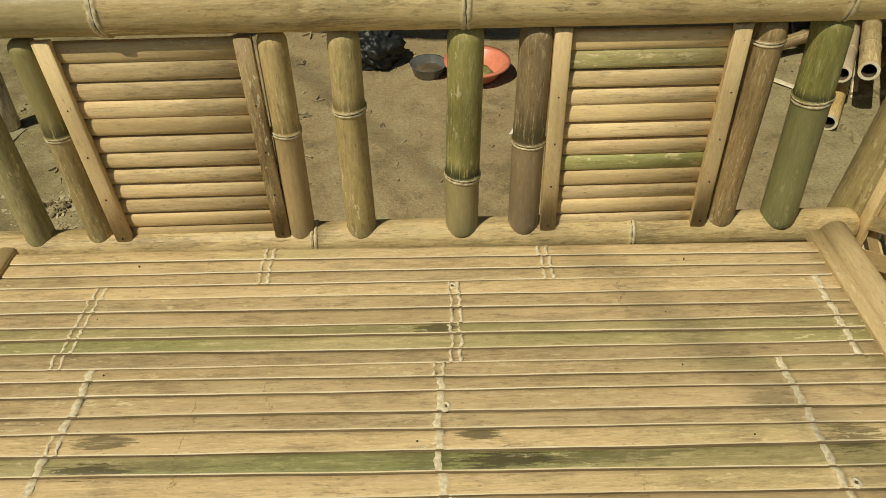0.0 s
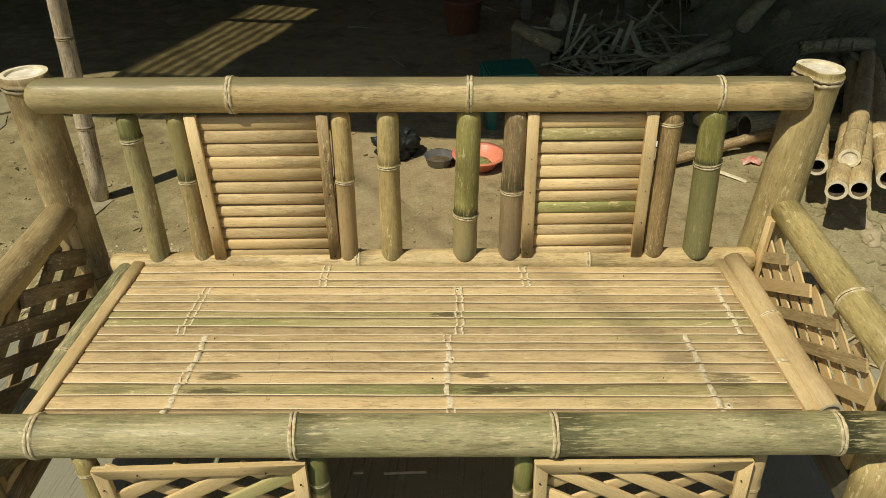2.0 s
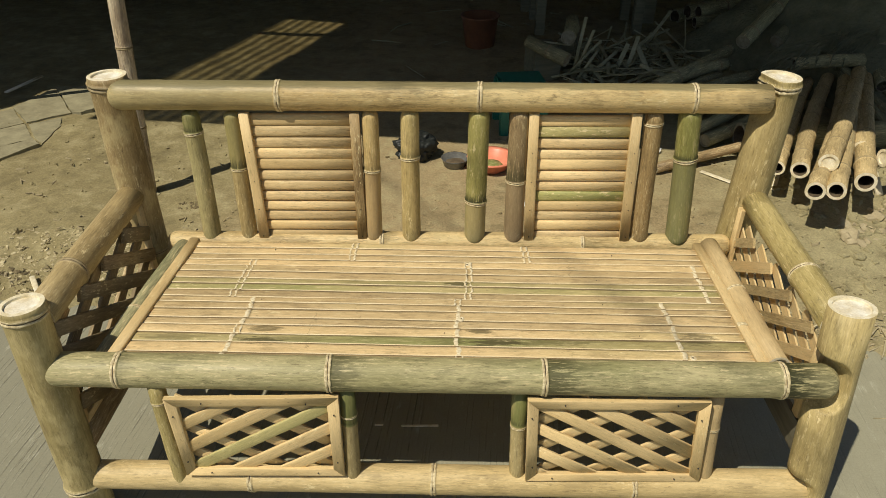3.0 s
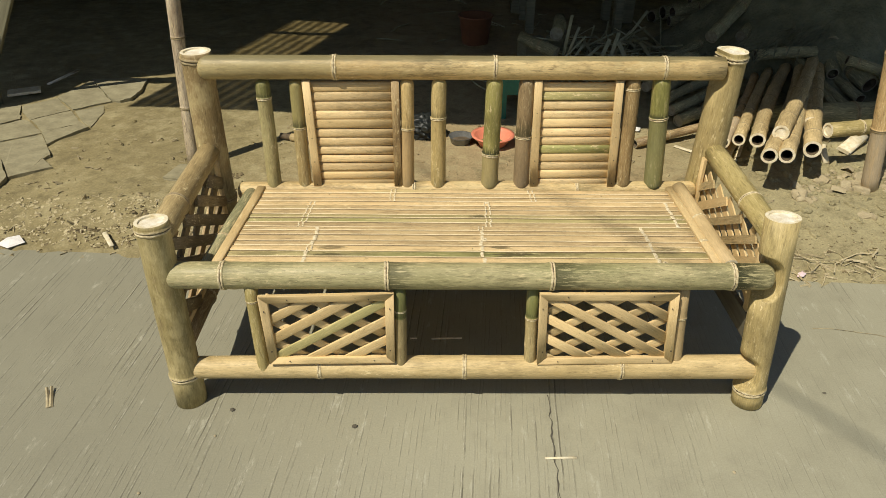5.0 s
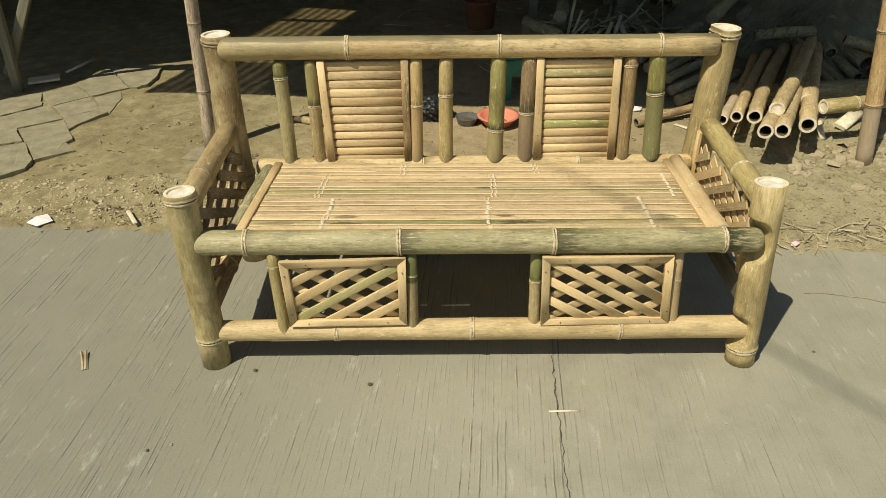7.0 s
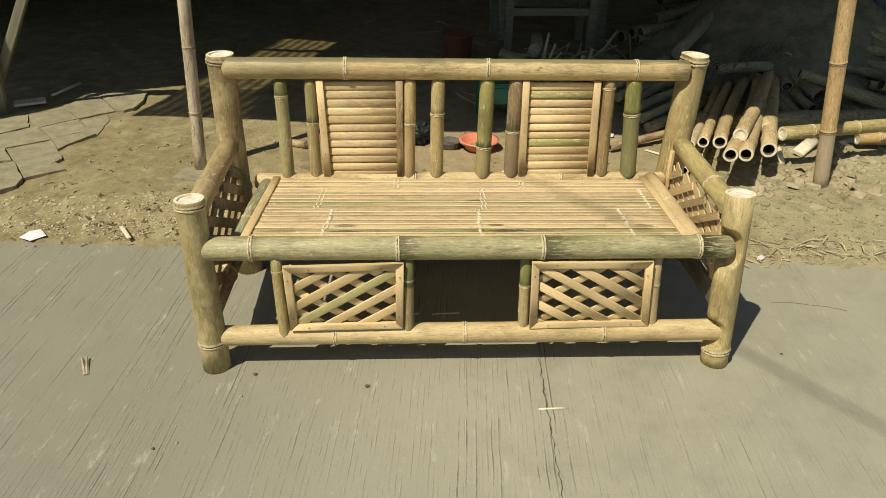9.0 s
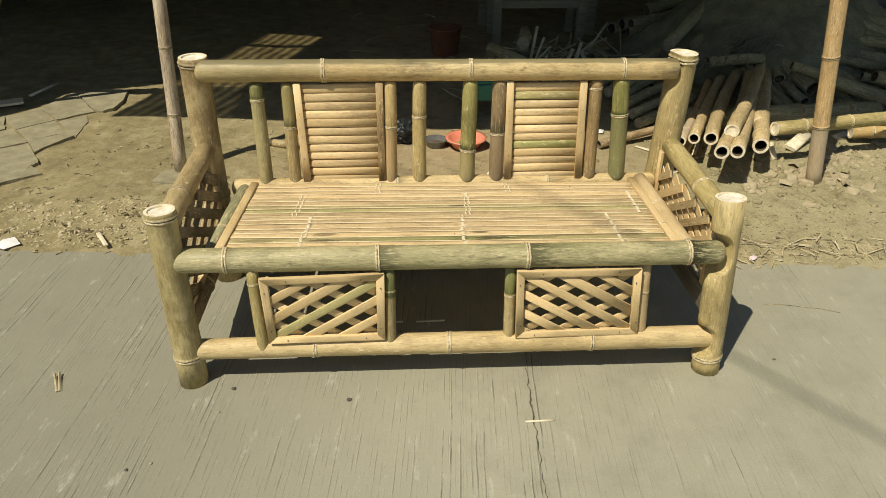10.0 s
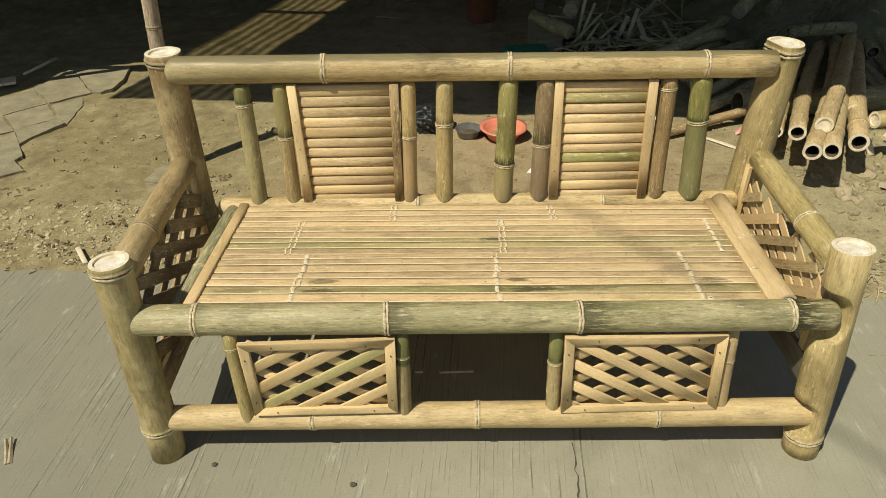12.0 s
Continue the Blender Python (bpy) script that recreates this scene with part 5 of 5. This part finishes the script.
pebbles("earth_clods", 1200, (1.3, 3.3, 0.85, 1.8), (0.004, 0.030), "crumbled earth clods and flat crust plates", DIRT, 91)
PALELEAF = plain("pale_dry_leaf", (0.60, 0.52, 0.33), (0.36, 0.30, 0.16), 30, 0.9)
pebbles("leaf_flakes", 4200, (-2.4, -0.74, 0.76, 1.20), (0.0025, 0.0125), "dry leaf flakes and bark crumbs along the road's edge", PALELEAF, 93, 0.30, (0.02, 0.10))
pebbles("dead_leaves", 1500, (-2.2, -0.78, 0.74, 0.98), (0.002, 0.010), "dark dead leaves among dry litter", DEADLEAF, 94, 0.3, (0.03, 0.15))
pebbles("dead_leaves", 1100, (1.05, 2.7, 0.56, 0.92), (0.002, 0.010), "dark dead leaves and crumbs among straw", DEADLEAF, 89, 0.3, (0.03, 0.15))
pebbles("leaf_flakes", 1500, (1.05, 2.7, 0.56, 0.98), (0.0015, 0.008), "dry leaf flakes and bark crumbs among straw", LITTER, 90, 0.3, (0.03, 0.15))
for k, (x, y) in enumerate(((-1.37, 1.08), (-1.55, 0.95), (-1.05, 1.42), (-0.98, 1.12))):
    pebbles("leaf_clump", 40, (x - 0.05, x + 0.05, y - 0.03, y + 0.03), (0.004, 0.015), "small clump of dark dead leaves on earth", DEADLEAF, 95 + k, 0.7)
for k, (x, y) in enumerate(((1.81, 1.27), (1.66, 1.20), (2.02, 1.27), (2.20, 1.54), (1.86, 1.36), (2.31, 1.60), (2.12, 1.40), (2.35, 1.42), (2.06, 1.16), (1.85, 1.05))):
    few = 5 if y < 1.1 else 24
    pebbles("crust_plates", few, (x - 0.10, x + 0.10, y - 0.07, y + 0.07), (0.010, 0.046), "pale flat plates of dry earth crust", CRUST, 101 + k, 0.42, (0.20, 0.45))
pebbles("small_stones", 1500, (-2.6, 1.6, 0.72, 2.3), (0.003, 0.012), "small stones and crumbs on the earth", DIRT, 92)

# laths and slivers standing in the offcut pile
for k, (a, b2, w) in enumerate((((0.78, 3.0, 0.06), (0.83, 3.02, 0.41), 0.020), ((0.79, 3.0, 0.06), (0.88, 3.0, 0.34), 0.018), ((0.76, 2.98, 0.10), (0.93, 3.0, 0.28), 0.014), ((0.80, 2.95, 0.06), (0.91, 2.97, 0.23), 0.016),
                                ((1.02, 3.0, 0.05), (1.09, 3.0, 0.26), 0.028), ((1.09, 3.0, 0.05), (1.15, 3.02, 0.30), 0.026), ((1.26, 3.0, 0.05), (1.155, 3.02, 0.235), 0.028), ((0.88, 2.98, 0.08), (1.03, 3.0, 0.215), 0.018), ((0.55, 3.02, 0.27), (0.76, 3.04, 0.24), 0.012))):
    tagged(lath("split_lath", a, b2, w, 0.007, STRIPMAT, (0, -1, 0.2), None, (), 60 + k, crown=0.3), "split bamboo lath leaning in the offcut pile", "lath", "laths in the offcut pile")

# mound of shredded matting and the rock behind the heap
bm = bmesh.new()
bmesh.ops.create_grid(bm, x_segments=44, y_segments=40, size=0.5)
for v in bm.verts:
    u, w = v.co.x, v.co.y
    hgt = max(0.0, 1 - (2 * u) ** 2) ** 0.7 * max(0.0, 1 - (2 * w) ** 2) ** 0.6
    p = Vector((u * 1.9, w * 1.7, 0))
    v.co = (p.x, p.y, 0.74 * hgt + 0.05 * noise.noise(p * 4) + 0.03 * noise.noise(p * 13))
mound = part("matting_mound", bm, MATTING, None, "", pose(2.74, 3.36, 0.00, 0, 0, 26), True)
tagged(mound, "dark mound of shredded leaf matting in shade", "mound")


def thatch_fringe():
    """Frayed leaf blades along the mat's front edge, as one mesh."""
    rng = random.Random(58)
    verts, faces = [], []
    for _ in range(150):
        t = rng.random()
        p = Vector((1.80, 2.50, 0.27)).lerp(Vector((2.52, 2.78, 0.40)), t) + Vector((rng.uniform(-0.06, 0.06), rng.uniform(-0.02, 0.16), rng.uniform(0.0, 0.07)))
        yaw, ln, w = radians(rng.gauss(205, 22)), rng.uniform(0.10, 0.26), rng.uniform(0.004, 0.010)
        d, k = Vector((math.cos(yaw), math.sin(yaw), -0.22)), len(verts)
        side = Vector((-d.y, d.x, 0)) * w
        for f, drop in ((0.0, 0.0), (0.55, 0.0), (1.0, -0.02)):
            q = p + d * ln * f + Vector((0, 0, drop))
            verts += [q - side * (1.05 - f), q + side * (1.05 - f), q + Vector((0, 0, 0.003))]
        for j in (0, 3):
            faces += [(k + j, k + j + 1, k + j + 4, k + j + 3), (k + j + 1, k + j + 2, k + j + 5, k + j + 4), (k + j + 2, k + j, k + j + 3, k + j + 5)]
    return tagged(solid("thatch_fringe", verts, faces, MATTING), "frayed dry leaf blades at the edge of matting", "thatch", kind="stuff")


thatch_fringe()
bm = bmesh.new()
bmesh.ops.create_icosphere(bm, subdivisions=4, radius=0.5)
for v in bm.verts:
    v.co *= 1 + 0.18 * noise.noise(v.co * 3) + 0.06 * noise.noise(v.co * 9)
    v.co.x *= 1.1
    v.co.z *= 2.0
rock = part("rough_boulder", bm, plain("blue_grey_rock", (0.16, 0.17, 0.19), (0.07, 0.075, 0.085), 7, 0.9, 0.8, 0.02), None, "", pose(3.75, 3.55, 0.3), True)
tagged(rock, "rough blue-grey boulder in the shade", "boulder")


def bowl(name, profile, mat, at, label, tilt=0.0):
    ob = part(name, turned(profile), mat, None, "", pose(*at, tilt, 0, 0), True)
    return tagged(ob, label, "bowl")


basin = bowl("plastic_basin", ((0.0, 0.004), (0.066, 0.004), (0.072, 0.008), (0.098, 0.052), (0.112, 0.055), (0.113, 0.060), (0.098, 0.059), (0.092, 0.056), (0.066, 0.012), (0.0, 0.010)), CORAL, (0.227, 1.770, 0.05), "coral pink plastic basin holding green scraps")
bm = turned(((0.0, 0.020), (0.03, 0.019), (0.055, 0.012), (0.060, 0.004), (0.0, 0.004)), 16, 0.006, 4)
tagged(part("green_scraps", bm, FOOD, None, "", pose(0.221, 1.760, 0.062), True), "small heap of green and yellow scraps in a basin", "scraps")
bowl("shallow_tub", ((0.0, 0.003), (0.048, 0.003), (0.052, 0.006), (0.062, 0.040), (0.065, 0.042), (0.060, 0.042), (0.049, 0.008), (0.0, 0.007)), SMOKE, (0.062, 1.795, 0.05), "small smoky grey plastic tub on the earth")

bm = turned(((0.0, 0.022), (0.025, 0.021), (0.045, 0.016), (0.050, 0.008), (0.0, 0.008)), 18, 0.004, 6)
tagged(part("dark_scraps", bm, INSIDE, None, "", pose(0.062, 1.795, 0.052), False), "dark scraps lying in a small plastic tub", "scraps")

bm = bmesh.new()
bmesh.ops.create_icosphere(bm, subdivisions=5, radius=0.085)
for v in bm.verts:
    v.co *= 0.88 + 0.55 * abs(noise.noise(v.co * 16)) + 0.30 * abs(noise.noise(v.co * 38)) + 0.12 * noise.noise(v.co * 90)
    v.co.z = max(-0.05, v.co.z * 0.8)
tagged(part("plastic_bag", bm, BLACKBAG, None, "", pose(-0.125, 1.90, 0.095), True), "crumpled shiny black plastic bag on the earth", "bag")


def stool(at, turn):
    """A low plastic stool with an arched front."""
    s = thing("plastic_stool", "low teal green plastic stool in the shade", "stool")
    s.matrix_basis = pose(*at, 0, 0, turn)
    part("seat", box_data(-0.115, 0.115, -0.11, 0.11, 0.235, 0.26, 0.008), TEAL, s)
    for x in (-0.098, 0.098):
        for y in (-0.105, 0.105):
            bm = box_data(-0.022, 0.022, -0.018, 0.018, 0, 0.238, 0.005)
            part("leg", bm, TEAL, s, "", pose(x, y, 0))
    for y in (-0.105, 0.105):
        part("apron", box_data(-0.08, 0.08, -0.006, 0.006, 0.14, 0.236, 0.003), TEAL, s, "", pose(0, y, 0))
    for x in (-0.102, 0.102):
        part("apron", box_data(-0.006, 0.006, -0.095, 0.095, 0.14, 0.236, 0.003), TEAL, s, "", pose(x, 0, 0))
    return s


stool((0.395, 2.26, 0.045), 6)

bucket = thing("plastic_bucket", "red-brown plastic bucket standing in the dark shed", "bucket", at=(0.245, 3.66, 0.045))
part("body", turned(((0.0, 0.0), (0.092, 0.0), (0.098, 0.01), (0.122, 0.20), (0.131, 0.205), (0.131, 0.214), (0.119, 0.212), (0.094, 0.012), (0.0, 0.012))), BRICKRED, bucket, "", None, True)

bench2 = thing("work_table", "rough timber work table in the dark shed", "table", at=(1.03, 4.15, 0.045))
for x in (-0.345, 0.345):
    for y in (-0.2, 0.2):
        part("leg", box_data(-0.033, 0.033, -0.033, 0.033, 0, 0.46, 0.004), TIMBER, bench2, "", pose(x, y, 0))
part("tabletop", box_data(-0.42, 0.42, -0.26, 0.26, 0.46, 0.50, 0.004), TIMBER, bench2)
part("stretcher", box_data(-0.31, 0.31, -0.016, 0.016, 0.29, 0.35, 0.003), TIMBER, bench2, "", pose(0, -0.2, 0))
part("stretcher", box_data(-0.31, 0.31, -0.016, 0.016, 0.29, 0.35, 0.003), TIMBER, bench2, "", pose(0, 0.2, 0))
tagged(part("timber_post", box_data(-0.05, 0.05, -0.05, 0.05, 0, 2.2, 0.004), TIMBER, None, "", pose(0.66, 4.62, 0.04)), "square timber post holding the shed roof", "post", "poles that hold the shed roof")
tagged(part("timber_post", box_data(-0.06, 0.06, -0.06, 0.06, 0, 2.2, 0.004), TIMBER, None, "", pose(1.52, 4.3, 0.04)), "square timber post beside the work table", "post", "poles that hold the shed roof")

# cut timber ends by the offcuts
for x, y, r, w, d, h in ((0.60, 3.05, 12, 0.17, 0.20, 0.20), (0.78, 3.22, -20, 0.12, 0.18, 0.20)):
    tagged(part("timber_block", box_data(-w / 2, w / 2, -d / 2, d / 2, 0, h, 0.01), TIMBER, None, "", pose(x, y, 0.045, 0, 0, r)), "short block of rough timber in the shed", "block", "timber blocks in the shed")

trestle = thing("saw_trestle", "rough timber trestle at the shed's dark side", "trestle", at=(-2.640, 2.395, 0.045))
for x in (0.0, -1.25):
    lath("leg", (x, -0.01, 0), (x + 0.06, 0, 0.95), 0.052, 0.035, TIMBER, (0, -1, 0), trestle, crown=0.05)
lath("brace", (-0.06, 0.04, 0.10), (0.42, 0.04, 0.95), 0.052, 0.030, TIMBER, (0, -1, 0), trestle, crown=0.05)
lath("beam", (0.46, 0, 0.97), (-1.40, 0, 0.97), 0.09, 0.05, TIMBER, (0, 0, 1), trestle, crown=0.05)
tagged(part("loose_slab", box_data(-0.09, 0.09, -0.05, 0.05, 0, 0.015, 0.003), CUT, None, "", pose(-2.55, 2.52, 0.074, 0, 0, 25)), "small pale flat slab at the paving's edge", "paving slab")
tagged(lath("bamboo_chip", (-2.47, 2.66, 0.075), (-2.40, 2.93, 0.076), 0.024, 0.010, PITH, (0, 0, 1), None, (), 5), "thin pale strip lying loose", "bamboo chip", "loose strips")


def scrap(name, pts, thick, mat, label, category, at):
    """A small bent sheet: paper, foil, a chip."""
    bm = bmesh.new()
    vs = [bm.verts.new(p) for p in pts]
    mid = bm.verts.new(tuple(sum(p[k] for p in pts) / len(pts) + (0.4 * thick if k == 2 else 0) for k in range(3)))
    for i in range(len(vs)):
        bm.faces.new((vs[i], vs[(i + 1) % len(vs)], mid))
    out = bmesh.ops.extrude_face_region(bm, geom=bm.faces[:])
    for v in out["geom"]:
        if isinstance(v, bmesh.types.BMVert):
            v.co.z += 0.0015
    bmesh.ops.recalc_face_normals(bm, faces=bm.faces[:])
    return tagged(part(name, bm, mat, None, "", at), label, category)


scrap("paper_scrap", [(-0.055, -0.01, 0.004), (0.0, -0.035, 0.0), (0.055, 0.0, 0.006), (0.02, 0.035, 0.020), (-0.03, 0.03, 0.012)], 0.03, PAPER, "crumpled white paper scrap at the road's edge", "paper", pose(-1.825, 0.868, 0.012))
scrap("foil_wrapper", [(-0.035, -0.012, 0.0), (0.01, -0.02, 0.004), (0.04, 0.0, 0.010), (0.015, 0.02, 0.016), (-0.02, 0.014, 0.008)], 0.03, PINKFOIL, "shiny pink and white wrapper in dry straw", "wrapper", pose(1.335, 0.600, 0.008) @ Matrix.Diagonal((0.50, 0.55, 0.9, 1)))
scrap("snack_wrapper", [(-0.042, -0.018, 0.0), (-0.01, -0.008, 0.012), (0.025, -0.024, 0.004), (0.044, 0.008, 0.014), (0.015, 0.010, 0.002), (0.0, 0.032, 0.02), (-0.036, 0.020, 0.008)], 0.06, REDFOIL, "crumpled red and white snack wrapper on earth", "wrapper", pose(1.38, 1.76, 0.055))
scrap("white_rag", [(-0.025, -0.012, 0.0), (0.015, -0.016, 0.004), (0.028, 0.01, 0.012), (-0.012, 0.018, 0.016)], 0.03, PAPER, "crumpled white rag beside scrap bamboo", "rag", pose(1.02, 1.93, 0.06))
scrap("paper_scrap", [(-0.03, -0.01, 0.0), (0.02, -0.016, 0.003), (0.035, 0.01, 0.008), (-0.01, 0.018, 0.010)], 0.02, PAPER, "small white paper scrap on earth", "paper", pose(0.33, 1.42, 0.052))


def torn_chip():
    """A torn sliver whose fibres fork and curl at one end."""
    verts, faces = [], []
    for side in (-1, 1):
        k = len(verts)
        for j in range(6):
            t = j / 5
            w, y = 0.0062 * (1 - 0.35 * t), side * (0.0040 + 0.0030 * t ** 1.5)
            z = 0.003 + 0.010 * t * t
            verts += [(0.085 * t, y - w, z), (0.085 * t, y + w, z + 0.003), (0.085 * t, y, z + 0.005)]
            if j:
                p = k + 3 * j
                faces += [(p - 3, p - 2, p + 1, p), (p - 2, p - 1, p + 2, p + 1), (p - 1, p - 3, p, p + 2)]
        faces.append((k, k + 2, k + 1))
        faces.append((k + 15, k + 16, k + 17))
    return tagged(solid("bamboo_chip", verts, faces, LITTER, None, None, None, pose(-1.254, -0.062, -0.002, 0, 0, 113)), "pale torn splinter of bamboo lying on the road", "bamboo chip", "chips on the road")


torn_chip()
for a, b2, w, h in (((1.858, 1.582, 0.125), (1.864, 1.508, 0.056), 0.030, 0.012), ((2.006, 1.633, 0.062), (2.166, 1.766, 0.095), 0.070, 0.020), ((2.36, 1.80, 0.058), (2.46, 1.85, 0.062), 0.040, 0.010), ((1.43, 1.55, 0.056), (1.53, 1.74, 0.06), 0.020, 0.006)):
    tagged(lath("bamboo_chip", a, b2, w, h, CUT, (0, -0.3, 1), None, (), 9, crown=0.6), "pale split bamboo piece lying beside cut poles", "bamboo chip", "offcuts by the bundle")
for k, (a, b2) in enumerate((((1.234, 0.284, 0.002), (1.373, 0.263, 0.0025)), ((1.372, 0.263, 0.0025), (1.506, 0.216, 0.002)))):
    tagged(culm("straw_stalk", a, b2, 0.0010, 0.0008, (), LITTER, ("flat", "flat"), None, "", 8, 0.008, 350 + k), "thin pale straw stalk lying on the road", "straw", "straws on the road")
# Split bamboo strips; the fourth and fifth stand for sunlight slits under the bench.
for a, b2, w in (((0.215, -0.280, 0.001), (0.305, -0.278, 0.001), 0.0065), ((-1.46, 0.915, 0.035), (-1.40, 0.83, 0.02), 0.018), ((1.175, 1.734, 0.055), (1.30, 1.60, 0.055), 0.024), ((-0.10, 0.246, 0.001), (0.004, 0.248, 0.001), 0.006), ((-0.174, 0.249, 0.001), (-0.150, 0.249, 0.001), 0.005), ((0.50, 1.40, 0.055), (0.62, 1.42, 0.055), 0.008)):
    tagged(lath("bamboo_chip", a, b2, w, 0.004, CUT, (0, 0, 1), None, (), 3), "thin pale strip lying loose", "bamboo chip", "loose strips")
for k, (x, y, turn, ln, bow) in enumerate(((1.30, 0.665, 12, 0.20, 0.03), (1.42, 0.70, -25, 0.16, -0.03), (1.52, 0.64, 35, 0.14, 0.03), (1.63, 0.69, 8, 0.22, 0.035), (1.72, 0.62, -18, 0.15, -0.02), (1.84, 0.66, 50, 0.12, 0.02), (1.95, 0.61, 3, 0.20, 0.03), (1.24, 0.72, 60, 0.11, 0.02))):
    d = Vector((math.cos(radians(turn)), math.sin(radians(turn)), 0)) * ln / 2
    h = 0.012 + max(0.0, dirt_height(x, y))
    twig = culm("dry_twig", (x - d.x, y - d.y, h), (x + d.x, y + d.y, h + 0.004), 0.0028, 0.0016, (0.45 * ln,), STALK, ("flat", "flat"), None, "", 8, bow, 600 + k)
    tagged(twig, "thin bent dry twig in straw at the road's edge", "twig", "twigs at the road's edge")
# small dark pebble and crumbs on the road
for x, y, s in ((-0.328, -0.152, 0.008), (-0.700, -0.080, 0.0075), (-0.938, -0.400, 0.0055), (-0.876, -0.380, 0.005), (-0.726, -0.183, 0.005), (0.727, -0.336, 0.005), (1.124, -0.034, 0.006)):
    bm = bmesh.new()
    bmesh.ops.create_icosphere(bm, subdivisions=2, radius=s)
    for v in bm.verts:
        v.co *= 1 + 0.7 * noise.noise(v.co * 90 + Vector((x, y, 0)))
        v.co.z *= 0.35
    tagged(part("pebble", bm, DARKSTONE if s > 0.0052 else CRUST, None, "", pose(x, y, s * 0.35), True), "small pebble lying on the concrete road", "pebble", "pebbles on the road")

# stick-like strips by the bundle
tagged(culm("bamboo_pole", (0.96, 1.72, 0.076), (1.58, 1.945, 0.13), 0.024, 0.022, (0.2, 0.45), BROWN, ("open", "open"), None, "", 12, seed=330, cut=CUTDARK, node=NODEDARK), "thin dark bamboo stick on the earth", "bamboo pole", "offcuts on the earth")
tagged(culm("bamboo_pole", (-0.83, 1.835, 0.068), (-0.74, 1.80, 0.068), 0.022, 0.022, (0.05,), CUTPOLE, ("open", "open"), None, "", 14, seed=331), "short round bamboo offcut on the earth", "bamboo pole", "offcuts on the earth")

# overhead cable, whose faint shadow crosses the seat and the road
tagged(culm("overhead_cable", (-2.343 - 0.587 * 14, -2.821 + 0.81 * 14, 7.0), (-2.343 + 0.587 * 14, -2.821 - 0.81 * 14, 7.0), 0.008, 0.008, (), RUBBER, ("flat", "flat"), None, "", 8, seed=340), "black overhead cable high above the road", "cable")
